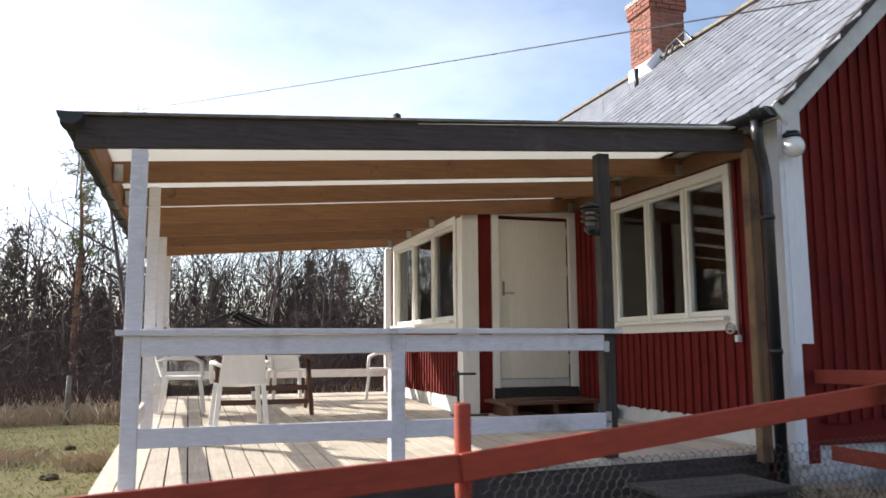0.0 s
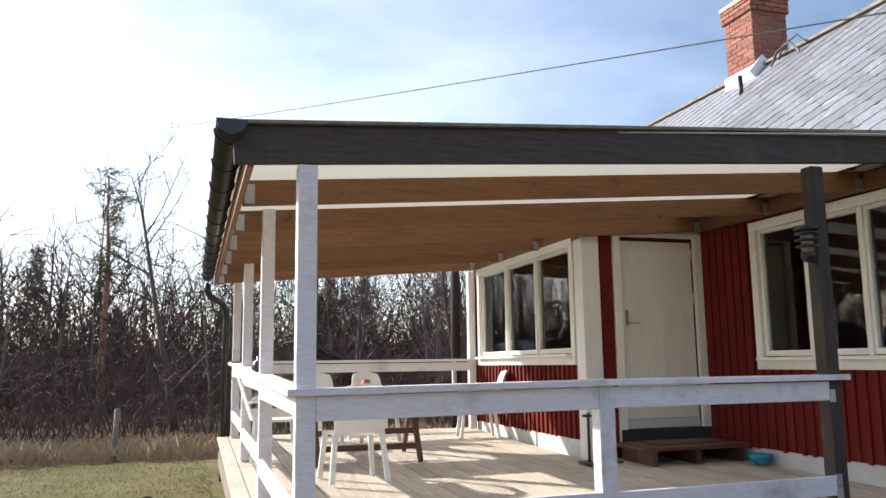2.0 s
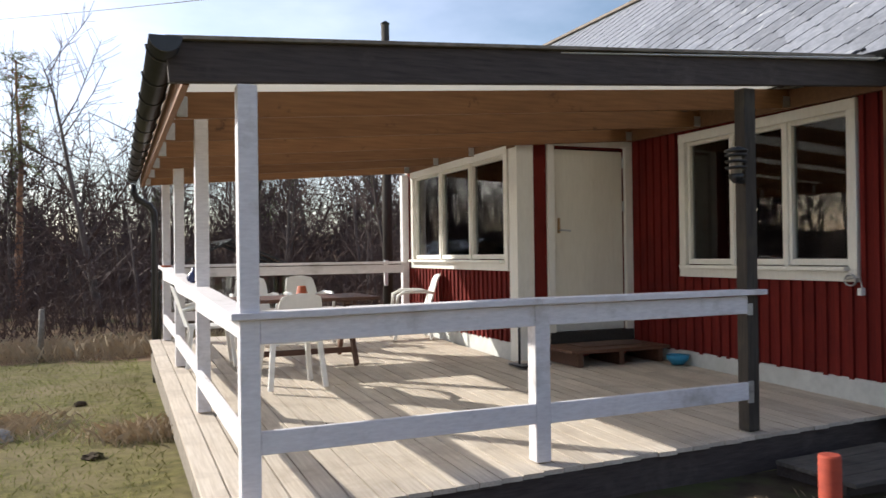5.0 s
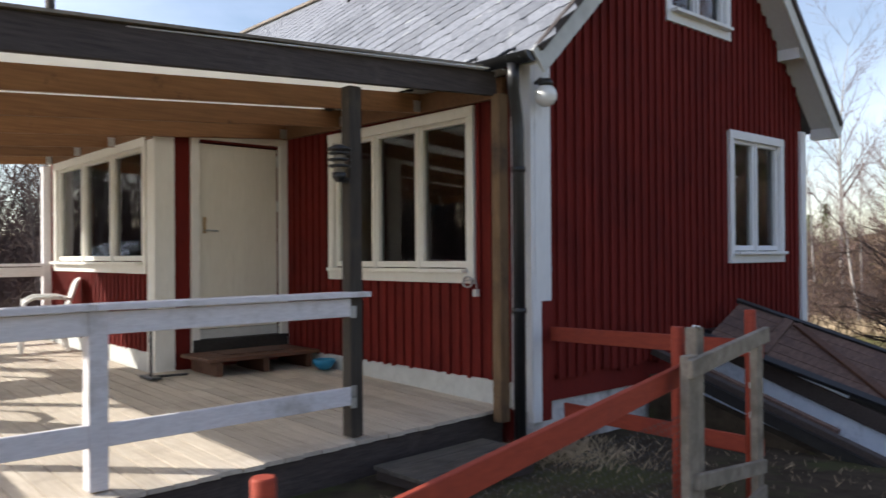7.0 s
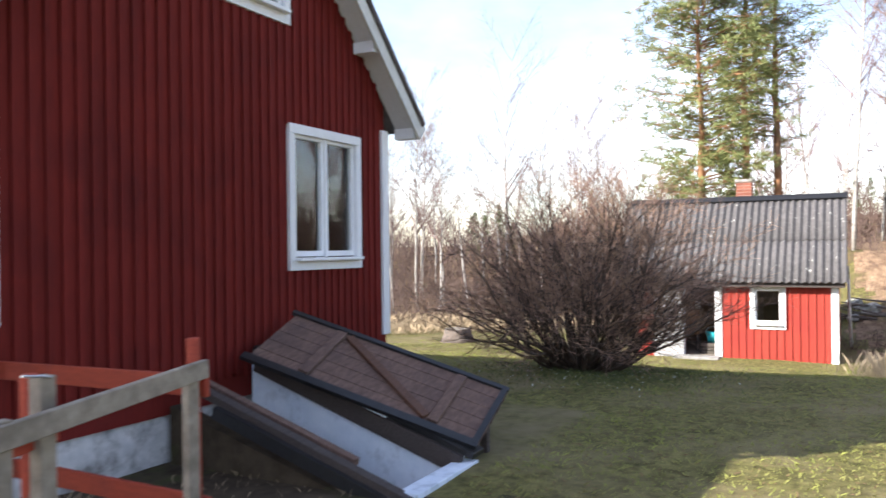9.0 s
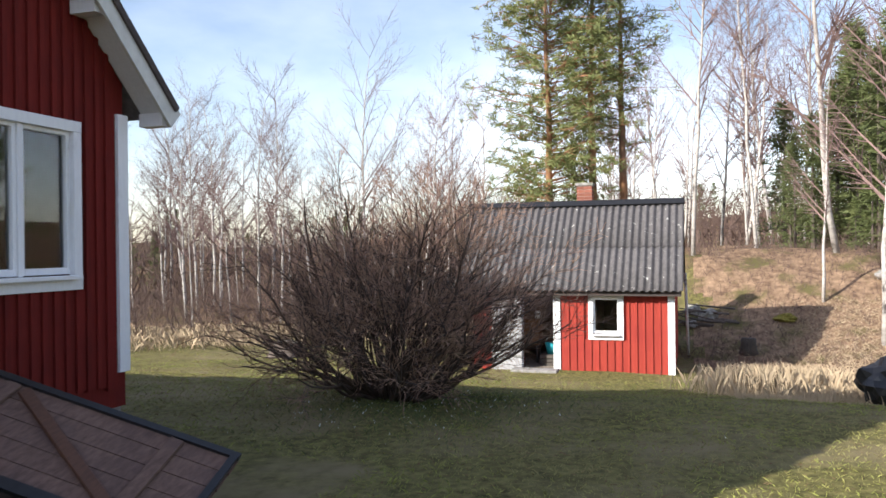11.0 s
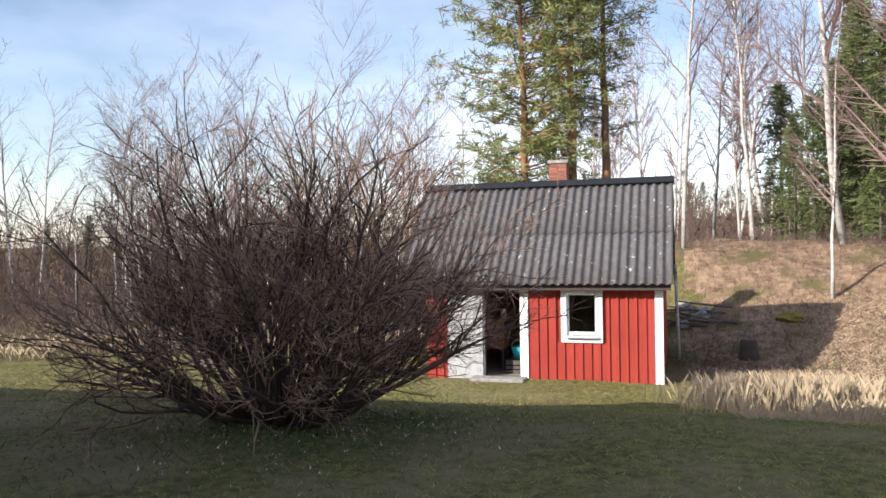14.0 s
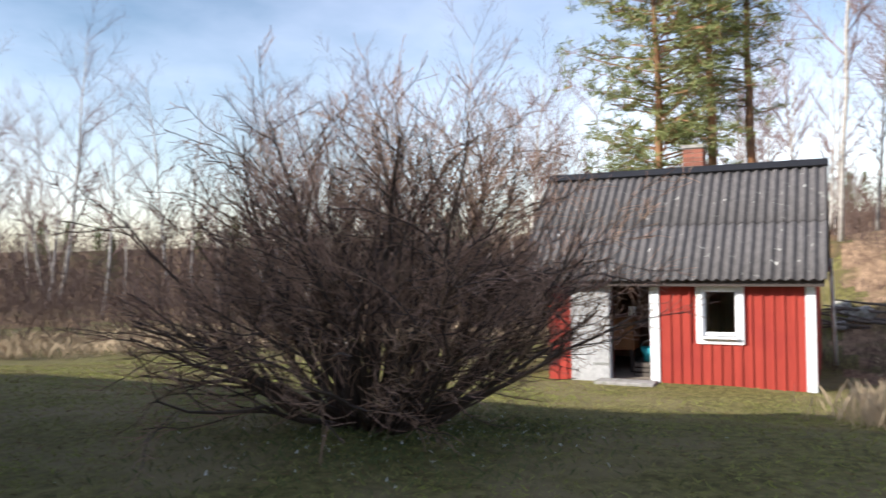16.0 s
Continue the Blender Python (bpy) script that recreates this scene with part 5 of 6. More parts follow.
def bare_tree(seed, name, label, height, bark, twig, lean=0.05, limb_angle=0.75, start=0.25, kids=(12, 15), shrink=0.38, r=0.11, fine=1.0):
    rng = np.random.default_rng(seed)
    out = {0: [], 1: [], 2: []}
    grow(rng, out, (0, 0, -0.15), (rng.normal(0, lean), rng.normal(0, lean), 1), height, r, 2, 9, 0.05, 0.05, kids, limb_angle, shrink, start, 0.12, 3)
    ob = thing(name, label, "tree", "bare trees round the garden")
    part("trunk", tube(B(), [out[2][0][0]] + [s[1] for s in out[2]], [out[2][0][2]] + [s[3] for s in out[2]], 7), bark, ob)
    prisms([(p, q, max(a, 0.011 * fine), max(b, 0.007 * fine)) for p, q, a, b in out[1]], "branchwork", twig, ob, 3)
    prisms([(p, q, max(a, 0.007 * fine), max(b, 0.0045 * fine)) for p, q, a, b in out[0]], "crown", twig, ob, 3)
    return ob


def put_copies(models, places):
    """Stands copies of the models at the places (x, y, scale)."""
    rng = random.Random(11)
    used = set()
    for x, y, s in places:
        m = rng.choice(models)
        turn = rng.uniform(0, 360)
        place = pose(x, y, ground_z(x, y), 0, 0, turn)
        if m.name not in used:
            used.add(m.name)
            m.matrix_basis = place @ Matrix.Diagonal((s, s, s, 1))
        else:
            c = copy_thing(m, place)
            c.scale = (s, s, s)


trees = [
    bare_tree(1, "bare_tree", "leafless grey-brown deciduous tree at the wood's edge", 7.5, BARK, TWIG),
    bare_tree(2, "bare_tree", "leafless grey-brown deciduous tree at the wood's edge", 6.5, BARK, TWIG, 0.12, 0.9, 0.15),
    bare_tree(3, "bare_tree", "leafless grey-brown deciduous tree at the wood's edge", 8.5, BARK, TWIG, 0.08, 0.65, 0.3),
    bare_tree(4, "bare_tree", "leafless crooked young tree at the wood's edge", 5.0, BARK, TWIG, 0.2, 1.0, 0.1, (12, 14), 0.45),
]
birches = [
    bare_tree(11, "birch", "tall leafless birch with white bark", 11.0, BIRCHBARK, BIRCHTWIG, 0.03, 0.78, 0.3, (20, 24), 0.26, 0.075, 0.7),
    bare_tree(12, "birch", "slim leafless birch with white bark", 10.0, BIRCHBARK, BIRCHTWIG, 0.05, 0.7, 0.35, (20, 23), 0.24, 0.06, 0.7),
    bare_tree(13, "birch", "tall leafless birch with forked white trunk", 12.0, BIRCHBARK, BIRCHTWIG, 0.06, 0.72, 0.28, (20, 24), 0.30, 0.095, 0.7),
]
rng = random.Random(3)
spots = []
for k in range(105):
    y = 23 + 24 * rng.random() ** 1.2
    x = -0.72 * y - 4 + (1.08 * y + 10) * rng.random()
    spots.append((x, y, (0.17 * math.hypot(x, y) + 0.8) * rng.uniform(0.6, 1.05) / 7))
spots += [(-1.7, 25.3, 1.18), (-6.5, 26, 0.8)]
put_copies(trees, spots)
spots = []
for k in range(104):
    d, a = 27 + 33 * rng.random() ** 0.9, radians(-33 + 95 * rng.random())
    x, y = 5 + d * math.cos(a), d * math.sin(a)
    if -1.5 < (y - 0.3) - 0.08 * (x - 5) < 4.5 and x < 36:
        y += 9
    tall = 0.36 if y < -1.5 else 0.26
    spots.append((x, y, tall * math.hypot(x - 5, y) * rng.uniform(0.65, 1.1) / 11))
spots += [(28.0, 0.25, 1.15), (28.0, -3.67, 1.05), (23.0, -3.83, 0.95), (30.0, -1.67, 1.1), (25.0, -2.87, 0.6), (27.5, -7.6, 1.05), (33, -7.3, 1.0), (29.5, -9.4, 0.9), (24.5, -7.0, 0.95), (29, 14.8, 0.62), (27.5, 17.5, 0.55), (30, 12.2, 0.6)]
put_copies(birches, spots)


# ---- pines and spruces ----
def clumps(rng, centres, size, count, needle, name, mat, parent, flat=0.6, label=""):
    """Tufts of thin needle blades round many centres, one mesh."""
    C = np.repeat(np.array(centres, float), count, axis=0)
    n = len(C)
    D = rng.normal(0, 1, (n, 3))
    D[:, 2] = D[:, 2] * flat + 0.25
    D /= np.linalg.norm(D, axis=1)[:, None]
    A = C + D * size * rng.random((n, 1)) * 0.7
    S = np.cross(D, rng.normal(0, 1, (n, 3)))
    S /= np.linalg.norm(S, axis=1)[:, None] + 1e-9
    L = needle * (0.6 + 0.8 * rng.random((n, 1)))
    V = np.stack([A - S * needle * 0.11, A + S * needle * 0.11, A + D * L], axis=1).reshape(-1, 3)
    me = bpy.data.meshes.new(name)
    me.from_pydata(V.tolist(), [], np.arange(n * 3).reshape(-1, 3).tolist())
    me.materials.append(mat)
    ob = new(name, me)
    ob.parent = parent
    if label:
        ob["label"] = label
    return ob


def pine(seed, height, crown_from, reach, x, y, label, dense=1.0, needles=16):
    rng = np.random.default_rng(seed)
    ob = thing("pine_tree", label, "tree", "pines behind the shed", at=(x, y, ground_z(x, y)))
    trunk, centres, limbs = [], [], []
    p = np.array([0.0, 0, -0.2])
    n = 14
    for i in range(n):
        q = p + np.array([rng.normal(0, 0.03), rng.normal(0, 0.03), height / n])
        trunk.append((p, q, 0.17 * (1 - 0.85 * i / n), 0.17 * (1 - 0.85 * (i + 1) / n)))
        p = q
    for k in range(int(dense * (30 + 4 * height))):
        f = crown_from + (1 - crown_from) * (k + rng.random()) / (dense * (30 + 4 * height))
        z = height * f
        az = rng.random() * 2 * math.pi
        t = (f - crown_from) / (1 - crown_from)
        length = reach * (0.35 + 0.9 * math.sin(math.pi * (0.15 + 0.8 * t)) ** 0.8) * (0.6 + 0.6 * rng.random())
        a = np.array([0, 0, z])
        d = np.array([math.cos(az), math.sin(az), 0.12 + 0.45 * t * rng.random()])
        m = 4
        for j in range(m):
            b = a + d * length / m + np.array([0, 0, 0.05 * j * length / m])
            limbs.append((a, b, 0.03 * (1 - j / (m + 1)), 0.03 * (1 - (j + 1) / (m + 1))))
            if j >= 1:
                for _ in range(4):
                    c = b + rng.normal(0, 0.20 + 0.04 * j, 3) * np.array([1, 1, 0.5])
                    limbs.append((b, c, 0.012, 0.006))
                    centres.append(c)
            a = b
    prisms(trunk, "trunk", PINEBARK, ob, 8, "orange-brown flaking trunk")
    prisms(limbs, "branchwork", PINEBARK, ob, 3)
    clumps(rng, centres, 0.20, needles, 0.16, "crown", NEEDLE, ob, label="airy green needle clumps")
    return ob


pine(21, 12.5, 0.26, 1.9, 29.6, 4.78, "tall broad green pine with orange-brown trunk", 2.0, 26)
pine(22, 13.5, 0.50, 1.15, 30.2, 3.55, "tall green pine with bare lower trunk", 0.62, 18)
pine(23, 11.5, 0.34, 1.25, 31.0, 2.65, "tall green pine with airy crown", 0.5, 15)
pine(24, 9.4, 0.55, 0.6, -4.6, 33.7, "slim pine rising above the bare wood", 0.32, 11)


def spruce(seed, height, label):
    rng = np.random.default_rng(seed)
    ob = thing("spruce_tree", label, "tree", "spruces in the wood")
    centres = []
    for k in range(int(height * 30)):
        f = rng.random() ** 0.75
        z = height * (0.04 + 0.95 * f)
        reach = ((1 - f) * height * 0.33 + 0.15) * (0.75 + 0.3 * math.sin(f * height * 5.5))
        az = rng.random() * 2 * math.pi
        rr = reach * (0.35 + 0.65 * rng.random())
        centres.append((rr * math.cos(az), rr * math.sin(az), z - 0.25 * rr))
    prisms([(np.array([0, 0, -0.2]), np.array([0, 0, height]), 0.12, 0.01)], "trunk", BARK, ob, 7)
    clumps(rng, centres, 0.42, 13, 0.30, "crown", SPRUCE, ob, 0.35)
    return ob


spruces = [spruce(31, 8.0, "dark green spruce in the wood"), spruce(32, 6.5, "dark green spruce in the wood"), spruce(33, 9.5, "tall dark green spruce in the wood")]
spots = [(33, -3.7, 0.72), (34.5, -4.7, 0.85), (36, -5.5, 0.9), (33.5, -6.4, 0.75), (37.5, -7.1, 0.95), (35, -8.3, 0.85), (38, -3.3, 0.75), (40, -9, 1.0), (39, -6.0, 0.95), (31.8, -5.3, 0.4), (36.5, -9.6, 0.9), (34, -10.5, 0.85), (38.5, -11.5, 1.0), (29.5, -4.4, 0.2), (30.4, -6.0, 0.25)]
for k in range(16):
    spots.append((31 + 11 * rng.random(), -2.6 - 10 * rng.random(), rng.uniform(0.35, 0.9)))
for k in range(50):
    d, a = 58 + 32 * rng.random(), radians(-34 + 98 * rng.random())
    spots.append((5 + d * math.cos(a), d * math.sin(a), rng.uniform(0.38, 0.62)))
for k in range(26):
    y = 36 + 16 * rng.random()
    spots.append((-0.75 * y + 1.15 * y * rng.random(), y + 6, rng.uniform(0.5, 0.95)))
# Unseen spruces added behind the camera to hold low skylight off the gable.
for k in range(24):
    spots.append((-26 + 58 * rng.random(), -17 - 14 * rng.random(), rng.uniform(1.1, 1.5)))
put_copies(spruces, spots)


# ---- undergrowth, grass, flowers: what nobody could count ----
def thicket(name, label, count, area, height, mat, seed, r=0.006):
    rng = np.random.default_rng(seed)
    segs = []
    for k in range(count):
        x, y = area(rng)
        p = np.array([x, y, ground_z(x, y) - 0.03])
        d = np.array([rng.normal(0, 0.3), rng.normal(0, 0.3), 1.0])
        h = height * (0.35 + 0.9 * rng.random())
        rr = r * (0.7 + 0.8 * rng.random())
        for i in range(3):
            d = d + rng.normal(0, 0.22, 3) * np.array([1, 1, 0.3])
            q = p + d / np.linalg.norm(d) * h / 3
            segs.append((p, q, rr * (1 - 0.28 * i), rr * (1 - 0.28 * (i + 1))))
            for _ in range(2):
                e = q + (d * 0.5 + rng.normal(0, 0.6, 3)) * h / 6
                segs.append((q, e, rr * 0.5, rr * 0.3))
            p = q
    return tagged(prisms(segs, name, mat, None, 3), label, "undergrowth", kind="stuff")


thicket("thicket", "dense leafless thicket along the wood's edge", 3400, lambda g: (lambda y: (-0.72 * y - 4 + (1.08 * y + 10) * g.random(), y))(18.5 + 16 * g.random() ** 1.3), 2.2, TWIG, 41, 0.011)
thicket("far_wood", "dense bare wood closing the view behind the veranda", 3000, lambda g: (lambda y: (-0.8 * y + 1.15 * y * g.random(), y))(34 + 22 * g.random()), 6.5, TWIG, 44, 0.035)
thicket("far_wood", "dense bare wood on the far rise beyond the lawn", 4800, lambda g: (lambda d, a: (5 + d * math.cos(a), d * math.sin(a)))(46 + 42 * g.random(), radians(-34 + 100 * g.random())), 4.0, TWIG, 45, 0.035)
thicket("thicket", "reddish leafless brush beyond the lawn", 3400, lambda g: (lambda d, a: (5 + d * math.cos(a), d * math.sin(a)))(22.5 + 26 * g.random(), radians(9 + 54 * g.random())), 1.7, TWIG, 42, 0.011)
thicket("thicket", "low leafless brush on the bank", 900, lambda g: (27 + 14 * g.random(), -4 - 14 * g.random()), 0.9, TWIG, 43, 0.008)


thicket("thicket", "low dead brush strewn over the bank", 4500, lambda g: (21.2 + 9 * g.random(), 1.0 - 10 * g.random()), 0.26, TWIG, 46, 0.005)


def blades(name, label, count, area, height, width, mat, seed, droop=0.5):
    """Loose grass: one bent blade of two triangles each."""
    rng = np.random.default_rng(seed)
    V, F = [], []
    for k in range(count):
        x, y = area(rng)
        z = ground_z(x, y) - 0.01
        a = rng.random() * 6.283
        h = height * (0.45 + 0.9 * rng.random())
        w = width * (0.6 + 0.8 * rng.random())
        lx, ly = rng.normal(0, droop) * h, rng.normal(0, droop) * h
        cx, sx = math.cos(a) * w, math.sin(a) * w
        i = len(V)
        V += [(x - cx, y - sx, z), (x + cx, y + sx, z), (x + lx * 0.45 + cx * 0.6, y + ly * 0.45 + sx * 0.6, z + h * 0.62), (x + lx, y + ly, z + h * 0.95)]
        F += [(i, i + 1, i + 2), (i, i + 2, i + 3)]
    me = bpy.data.meshes.new(name)
    me.from_pydata(V, [], F)
    me.materials.append(mat)
    return tagged(new(name, me), label, "grass", kind="stuff")


def lawn_right(g):
    while True:
        x = 4.5 + 16 * g.random() ** 1.1
        y = -6 + 20 * g.random()
        if (x < 9.2 and y > 2.8) or (x > 16 and y < 0.4 - (21 - min(x, 21)) * 0.35) or (x > 19.6 and 0.5 < y < 4.9):
            continue
        return x, y


def lawn_left(g):
    return -1.0 - 6.5 * g.random() ** 1.2, 3.0 + 13.5 * g.random()


def straw_bank(g):
    while True:
        x, y = 14.2 + 11 * g.random(), -0.3 - 9 * g.random()
        if noise.noise(Vector((x * 0.5, y * 0.5, 21))) + 0.3 * g.normal() > 0.0:
            return x, y


def tuft(cx, cy, r):
    return lambda g: (cx + r * g.normal(), cy + r * g.normal())


blades("lawn_grass", "short patchy green and straw-coloured lawn grass", 110000, lawn_right, 0.032, 0.0036, BLADE, 51, 0.8)
blades("lawn_litter", "dead straw and leaf litter lying in the lawn", 45000, lawn_right, 0.022, 0.005, LITTER, 66, 1.6)
blades("lawn_grass", "short sunlit lawn grass beside the veranda", 38000, lawn_left, 0.035, 0.003, BLADE, 52)
blades("dry_grass", "tall dry straw grass on the bank", 36000, straw_bank, 0.07, 0.0014, DRYBLADE, 53, 0.9)
blades("dry_grass", "pale dry grass tufts near the shed", 4200, tuft(16.5, -1.0, 0.5), 0.42, 0.0011, DRYBLADE, 54, 0.18)
blades("dry_grass", "pale dry grass tufts beside the bank", 7000, tuft(16.1, -2.2, 0.7), 0.2, 0.0011, DRYBLADE, 65, 0.35)
blades("dry_grass", "dry grass clump beside the deck", 700, tuft(-1.12, 8.4, 0.2), 0.14, 0.003, DRYBLADE, 55)
blades("dry_grass", "band of dry grass at the lawn's edge", 9000, lambda g: (-16 + 26 * g.random(), 16.6 + 2.4 * g.random()), 0.38, 0.005, DRYBLADE, 56, 0.4)
blades("dry_grass", "band of dry grass beyond the lawn", 9000, lambda g: (lambda d, a: (5 + d * math.cos(a), d * math.sin(a)))(20.5 + 5 * g.random(), radians(12 + 50 * g.random())), 0.32, 0.005, DRYBLADE, 57, 0.4)
blades("dry_grass", "dead grass by the house corner", 600, tuft(4.3, 4.7, 0.25), 0.09, 0.0025, DRYBLADE, 58)
blades("dry_grass", "sparse dead grass beside the path", 900, lambda g: (0.5 + 5.4 * g.random(), 2.6 + 2.2 * g.random()), 0.05, 0.0022, DRYBLADE, 59)


def petals(g):
    return 12.25 + 1.0 * g.normal(), 3.4 + 0.8 * g.normal()


blades("snowdrops", "scattered small white spring flowers under the bush", 300, petals, 0.035, 0.007, PETAL, 61)
blades("flower_leaves", "low dark green flower leaves under the bush", 5000, petals, 0.06, 0.003, SPRUCE, 62)


# ---- garden clutter ----
def lump(name, label, category, x, y, size, mat, seed, sink=0.25, group=""):
    """A rounded, uneven stone or heap."""
    bm = B()
    bmesh.ops.create_icosphere(bm, subdivisions=3, radius=1.0)
    for v in bm.verts:
        k = 1 + 0.5 * noise.noise(v.co * 1.3 + Vector((seed * 1.7, 0, 0))) + 0.2 * noise.noise(v.co * 3.1 + Vector((seed, 3, 0))) + 0.08 * noise.noise(v.co * 9 + Vector((seed, 5, 0)))
        v.co = Vector((v.co.x * size[0] * k, v.co.y * size[1] * k, v.co.z * size[2] * k))
    ob = part(name, bm, mat)
    ob.location = (x, y, ground_z(x, y) + size[2] * (1 - sink * 2))
    return tagged(ob, label, category, group)


for i, (x, y, s) in enumerate(((-2.45, 9.2, 0.22), (-2.75, 8.9, 0.17), (-2.25, 8.75, 0.15), (-2.9, 9.5, 0.2), (-2.6, 9.7, 0.16), (-3.1, 9.0, 0.18))):
    lump("field_stone", "rough grey field stone heaped on the lawn", "stone", x, y, (s * 0.72, s * 0.55, s * 0.5), STONE, i, 0.36, "stone heap on the lawn")
blades("dry_grass", "matted dry grass among the heaped stones", 2600, tuft(-2.65, 9.2, 0.38), 0.11, 0.0022, DRYBLADE, 64, 0.7)
for i, (x, y) in enumerate(((-1.7, 10.6), (-1.5, 7.7), (9.0, 9.5), (10.6, 6.9), (8.6, -0.4))):
    lump("mole_hill", "small dark mole hill on the lawn", "mole hill", x, y, (0.075, 0.065, 0.035), SOIL, 20 + i, 0.3, "mole hills")
for i, (x, y, s) in enumerate(((24.6, -0.1, 0.3), (25.0, 0.25, 0.26), (24.3, 0.3, 0.2), (26.0, -4.5, 0.32), (25.2, -6.2, 0.3))):
    lump("field_stone", "mossy grey boulder on the bank", "stone", x, y, (s, s * 0.8, s * 0.6), STONE, 40 + i, 0.3, "boulders on the bank")
lump("mossy_rock", "low rock covered in yellow-green moss", "stone", 17.5, -1.6, (0.34, 0.36, 0.22), MOSS, 61, 0.25)
for i, (x, y, q) in enumerate(((21.6, -4.2, 0.3), (22.6, -4.6, 0.4), (20.6, -4.4, 0.26), (24.2, -1.9, 0.22), (23.4, -5.6, 0.34))):
    lump("mossy_rock", "low rock covered in yellow-green moss", "stone", x, y, (q, q * 1.1, q * 0.5), MOSS, 70 + i, 0.25, "mossy rocks on the bank")
lump("black_sack", "round black plastic sack at the lawn's edge", "sack", 14.5, -2.15, (0.32, 0.35, 0.32), BLACKMETAL, 60, 0.1)


def stump(x, y, r, h, label):
    st = thing("tree_stump", label, "tree stump", at=(x, y, ground_z(x, y)))
    rng = random.Random(int(x * 7))
    bm = B()
    rings = []
    for k, (z, f) in enumerate(((-0.1, 1.45), (0.08, 1.12), (h * 0.6, 1.0), (h, 0.96))):
        rings.append([Vector((r * f * (1 + 0.12 * math.sin(3 * a + k) + rng.uniform(-0.05, 0.05)) * math.cos(a), r * f * math.sin(a), z)) for a in [2 * math.pi * i / 16 for i in range(16)]])
    part("trunk", tube_rings(bm, rings), DARKPOST if "charred" in label else BARK, st)
    part("cut_face", lathe(B(), (0, 0, h + 0.001), [(r * 0.9, 0), (r * 0.88, 0.008)], 16), DARKPOST if "charred" in label else GREYWOOD, st, "weathered cut face")
    return st


stump(20.3, 9.7, 0.38, 0.34, "wide grey weathered tree stump on the lawn")
stump(22.5, -0.95, 0.17, 0.34, "dark charred tree stump on the bank")

logs = thing("brush_pile", "heap of cut branches on the bank beside the shed", "brush pile")
rng2 = random.Random(8)
for k in range(13):
    x, y = 24.3 + rng2.uniform(-0.3, 0.4), 0.1 + rng2.uniform(-0.35, 0.3)
    z = ground_z(x, y) + rng2.uniform(0.02, 0.3)
    a = rng2.uniform(-0.7, 0.7)
    part("branch", tube(B(), [(x, y - 0.6, z), (x + a * 0.3, y, z + 0.06), (x + a * 0.5, y + 0.6, z + rng2.uniform(-0.1, 0.25))], [0.03, 0.025, 0.012], 6), BARK, logs)
tagged(part("support_pole", tube(B(), [(22.3, 0.36, ground_z(22.3, 0.36) - 0.05), (22.3, 0.42, 1.3)], 0.035, 8), BIRCHBARK), "thin pale pole leaning by the shed corner", "pole")

pole = thing("utility_pole", "dark wooden utility pole behind the veranda", "utility pole", at=(4.2, 17.6, ground_z(4.2, 17.6)))
part("mast", tube(B(), [(0, 0, -0.2), (0, 0, 6.95)], [0.12, 0.09], 12), DARKPOST, pole)
part("cap", lathe(B(), (0, 0, 6.95), [(0.1, 0), (0.1, 0.02), (0.02, 0.07)], 12), BLACKMETAL, pole)
part("cable_box", soften(box(B(), -0.13, -0.05, -0.16, -0.09, 1.2, 1.75)), PLASTIC, pole, "pale cable box")
A, Bp = Vector((-16.9, 57.0, 15.4)), Vector((5.3, 4.735, 4.37))
wire_pts = [A + (Bp - A) * (k / 24) - Vector((0, 0, 0.35 * 4 * (k / 24) * (1 - k / 24))) for k in range(25)]
tagged(part("overhead_wire", tube(B(), wire_pts, 0.008, 6), WIRE), "thin dark overhead wire sagging to the house", "wire")
mast = thing("roof_mast", "short pipe mast carrying the overhead wire", "mast")
part("pipe", tube(B(), [(5.3, 4.735, 4.18), (5.3, 4.735, 4.42)], 0.03, 8), GALV, mast)
far_pole = thing("utility_pole", "wooden utility pole among the bare trees", "utility pole", at=(-16.9, 57.0, ground_z(-16.9, 57.0)))
part("mast", tube(B(), [(0, 0, -0.2), (0, 0, 15.5 - ground_z(-16.9, 57.0))], [0.13, 0.09], 10), BARK, far_pole)

# greenhouse beyond the railing
gh = thing("greenhouse", "small glazed greenhouse with dark metal frame", "greenhouse")
gx0, gx1, gy0, gy1 = -1.15, 1.15, 14.4, 17.0
gz0 = ground_z(0, 15) - 0.05
for x in (gx0, gx1):
    for y in (gy0, (gy0 + gy1) / 2, gy1):
        part("upright", box(B(), x - 0.02, x + 0.02, y - 0.02, y + 0.02, gz0, 1.48), BLACKMETAL, gh)
    part("eave_bar", box(B(), x - 0.025, x + 0.025, gy0, gy1, 1.48, 1.52), BLACKMETAL, gh)
for y in (gy0, (gy0 + gy1) / 2, gy1):
    for x in (gx0, gx1):
        part("rafter", bar(B(), (x, y, 1.51), (0, y, 2.02), 0.035, 0.035), BLACKMETAL, gh)
part("ridge_bar", box(B(), -0.025, 0.025, gy0, gy1, 2.01, 2.05), BLACKMETAL, gh)
for a, b in ((gy0, (gy0 + gy1) / 2), ((gy0 + gy1) / 2, gy1)):
    for x in (gx0, gx1):
        part("pane", box(B(), x - 0.003, x + 0.003, a + 0.02, b - 0.02, gz0 + 0.2, 1.48), GLASS, gh).visible_shadow = False
        part("roof_pane", bar(B(), (x, (a + b) / 2, 1.525), (0, (a + b) / 2, 2.04), b - a - 0.04, 0.006), GLASS, gh).visible_shadow = False
for a, b in ((gx0, 0), (0, gx1)):
    part("pane", box(B(), a + 0.02, b - 0.02, gy0 - 0.003, gy0 + 0.003, gz0 + 0.2, 1.48), GLASS, gh).visible_shadow = False
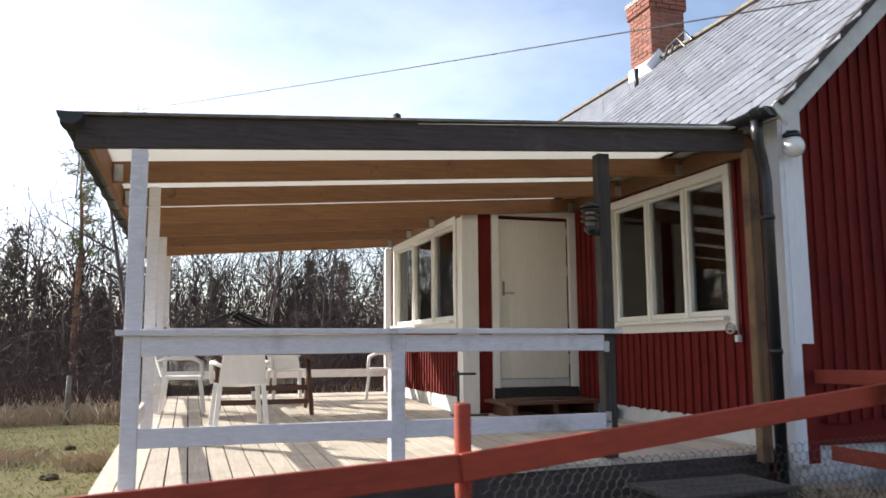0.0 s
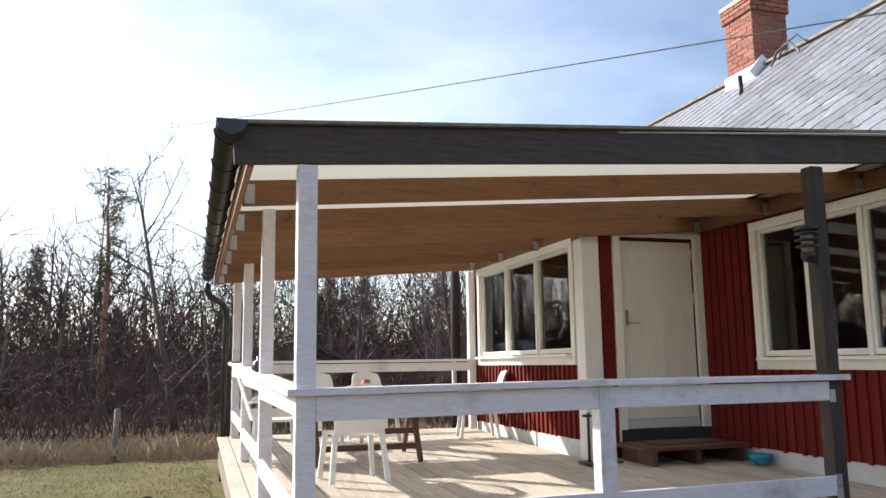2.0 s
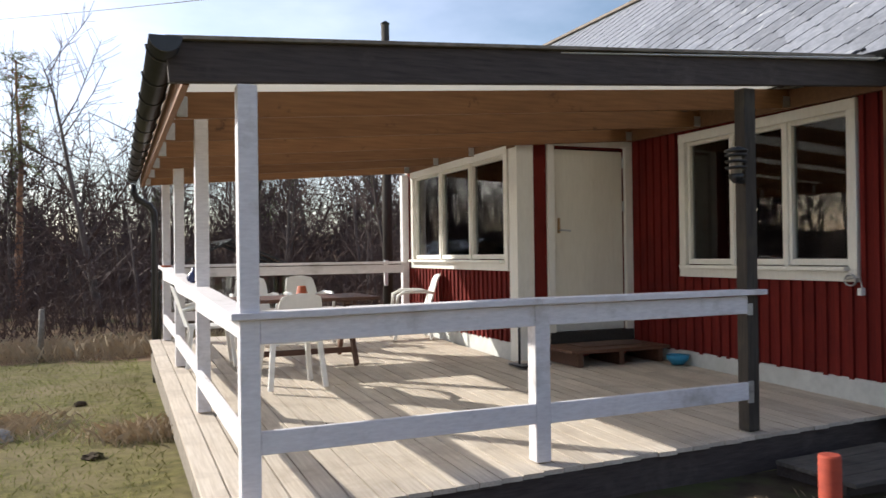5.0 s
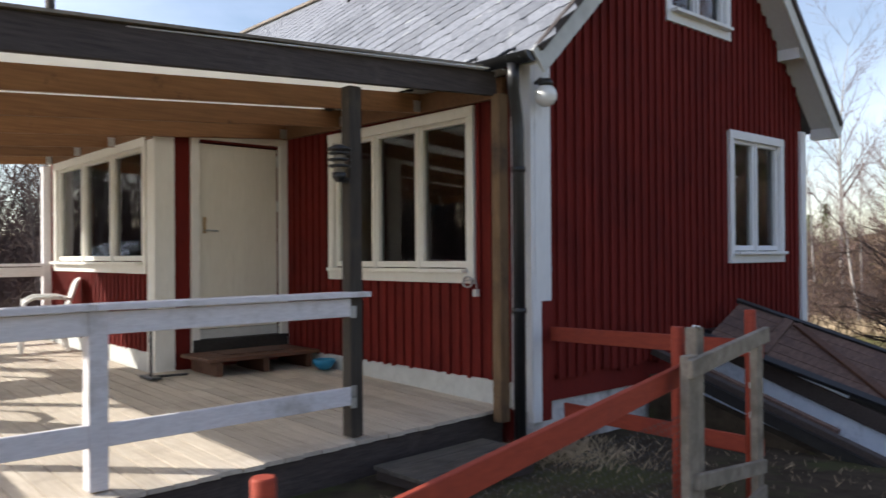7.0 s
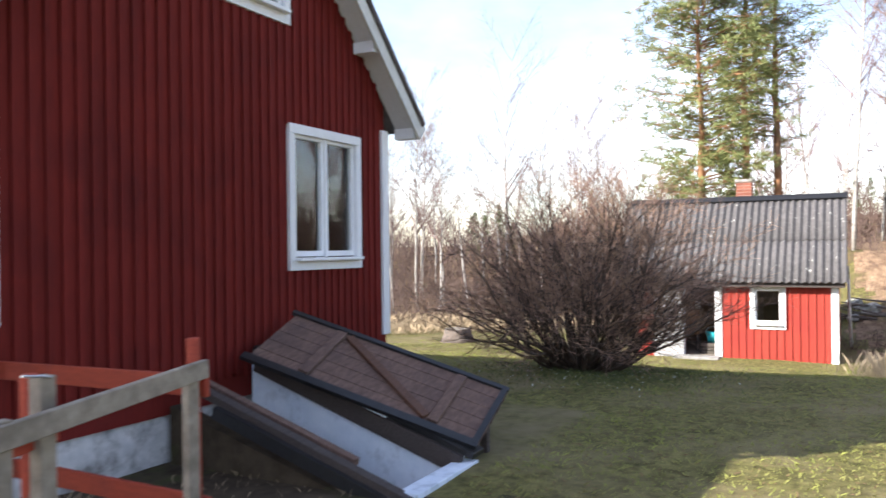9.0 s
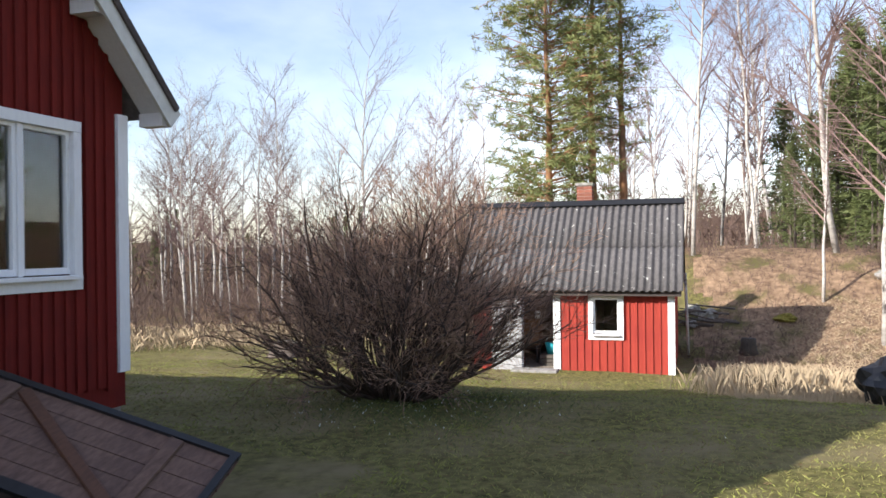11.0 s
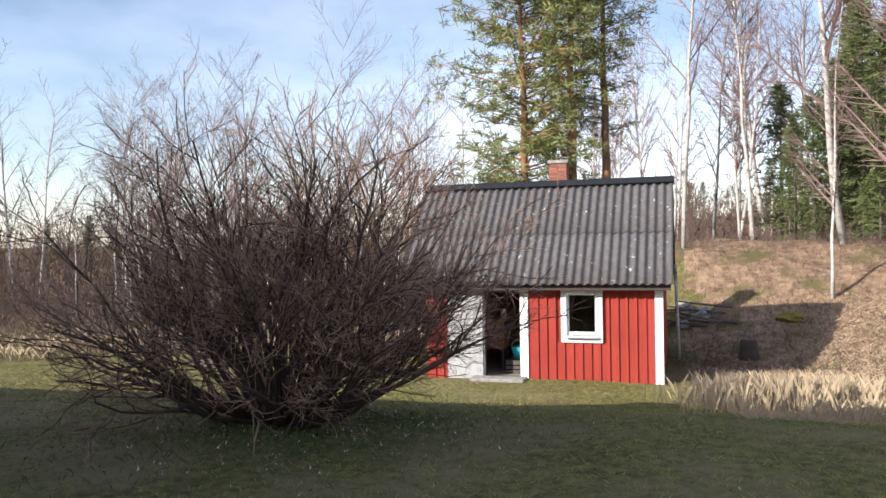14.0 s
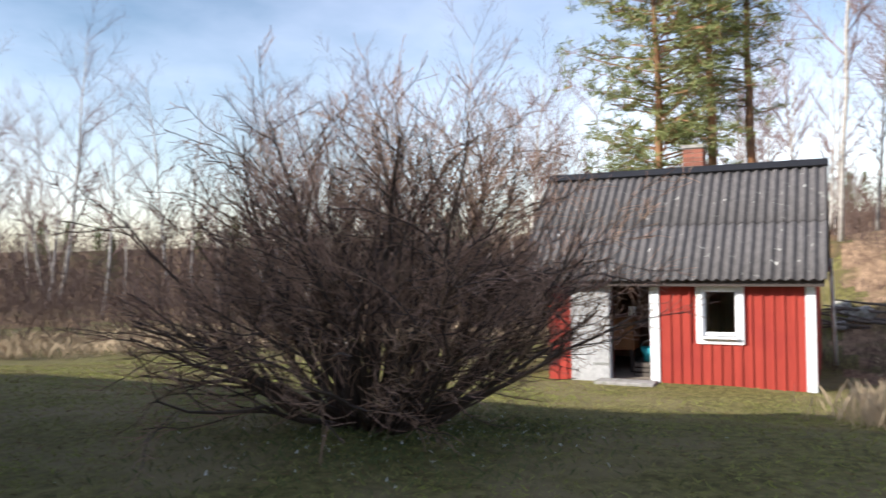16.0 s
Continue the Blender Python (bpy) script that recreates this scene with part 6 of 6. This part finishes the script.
part("base", box(B(), gx0 - 0.03, gx1 + 0.03, gy0 - 0.03, gy0 + 0.0, gz0, gz0 + 0.2), PALEBASE, gh)

gh.location.x = 0.45

for i, (x, y) in enumerate(((-5.2, 16.6), (-7.5, 16.9), (-2.6, 17.0), (-9.8, 17.3))):
    tagged(part("fence_post", tube(B(), [(x, y, ground_z(x, y) - 0.1), (x + 0.03, y, ground_z(x, y) + 0.95)], [0.06, 0.05], 8), GREYWOOD), "grey weathered fence post at the lawn's edge", "fence post", "old fence posts")

# curtains and sill things behind the big window
for y0, y1, m in ((7.45, 7.85, CLOTH), (5.80, 5.9, CLOTH)):
    bm = B()
    n = 24
    rows = [[bm.verts.new((WX + 0.30 + 0.02 * math.sin(k * 1.3), y0 + (y1 - y0) * k / n, z)) for k in range(n + 1)] for z in (1.5, 2.9)]
    back = [[bm.verts.new(v.co + Vector((0.006, 0, 0))) for v in r] for r in rows]
    for k in range(n):
        bm.faces.new((rows[0][k], rows[0][k + 1], rows[1][k + 1], rows[1][k]))
        bm.faces.new((back[0][k], back[1][k], back[1][k + 1], back[0][k + 1]))
    tagged(part("curtain", bm, m), "pale curtain hanging inside the window", "curtain")

# ---- pieces of the walls, roofs last ----
TB = 0.10
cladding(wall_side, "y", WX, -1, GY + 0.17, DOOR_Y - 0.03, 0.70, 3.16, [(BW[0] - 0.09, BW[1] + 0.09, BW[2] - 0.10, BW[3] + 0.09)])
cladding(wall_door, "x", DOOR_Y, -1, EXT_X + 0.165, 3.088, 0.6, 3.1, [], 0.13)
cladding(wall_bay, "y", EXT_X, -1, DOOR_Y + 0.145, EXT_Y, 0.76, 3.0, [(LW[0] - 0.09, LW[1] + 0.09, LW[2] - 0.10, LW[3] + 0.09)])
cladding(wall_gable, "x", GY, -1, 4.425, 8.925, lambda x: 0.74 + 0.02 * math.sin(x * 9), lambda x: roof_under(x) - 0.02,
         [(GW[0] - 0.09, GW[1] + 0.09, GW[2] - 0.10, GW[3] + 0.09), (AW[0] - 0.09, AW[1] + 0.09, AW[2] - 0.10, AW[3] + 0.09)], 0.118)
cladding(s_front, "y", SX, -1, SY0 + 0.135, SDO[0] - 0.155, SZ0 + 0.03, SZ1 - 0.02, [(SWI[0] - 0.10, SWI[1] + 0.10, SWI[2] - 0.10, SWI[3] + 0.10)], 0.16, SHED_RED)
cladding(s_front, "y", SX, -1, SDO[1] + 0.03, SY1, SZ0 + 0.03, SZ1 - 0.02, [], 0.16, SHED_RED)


# slates on the slope above the veranda: diamonds, laid in offset rows
def slate_mesh(count_bm=None, at=None):
    bm = count_bm if count_bm is not None else B()
    hw, hh, t = 0.205, 0.26, 0.010
    ring = [(0, -hh + 0.03), (hw - 0.02, -0.02), (hw, 0.0), (0.03, hh), (-0.03, hh), (-hw, 0.0), (-hw + 0.02, -0.02)]
    place = at or Matrix()
    lo = [bm.verts.new(place @ Vector((x, y, 0.004 + 0.018 * (hh - y) / (2 * hh)))) for x, y in ring]
    hi = [bm.verts.new(place @ Vector((x, y, 0.004 + t + 0.018 * (hh - y) / (2 * hh)))) for x, y in ring]
    bm.faces.new(hi), bm.faces.new(lo[::-1])
    for k in range(len(ring)):
        bm.faces.new((lo[k], lo[(k + 1) % 7], hi[(k + 1) % 7], hi[k]))
    return bm


up = Vector((RIDGE_X - 3.98, 0, RIDGE_Z - EAVE_Z))
slope_len = up.length
up.normalize()
right = Vector((0, -1, 0))
nrm = right.cross(up).normalized()
turn = Matrix((right, up, nrm)).transposed().to_4x4()
slate = mesh_of("slate", slate_mesh(), SLATE)
rest = B()
made = 0
v, row = 0.1, 0
while v < slope_len - 0.02:
    y = 4.86 + (0.207 if row % 2 else 0.0)
    while y < 15.25:
        o = Vector((3.98, y, EAVE_Z)) + up * v
        m = Matrix.Translation(o) @ turn @ pose(0, 0, 0.001 * random.random(), random.uniform(-0.6, 0.6), random.uniform(-0.6, 0.6), random.uniform(-1.5, 1.5))
        if y < 10.2 and made < 300:
            ob = new("slate", slate)
            ob.parent = roof
            ob.matrix_basis = m
            made += 1
        else:
            slate_mesh(rest, m)
        y += 0.414
    v += 0.165
    row += 1
ob = part("slate_field", rest, SLATE, roof)
ob["kind"] = "stuff"
part("ridge_tile", bar(B(), (RIDGE_X, 4.8, RIDGE_Z + 0.02), (RIDGE_X, 15.3, RIDGE_Z + 0.02), 0.2, 0.04), GREYWOOD, roof)
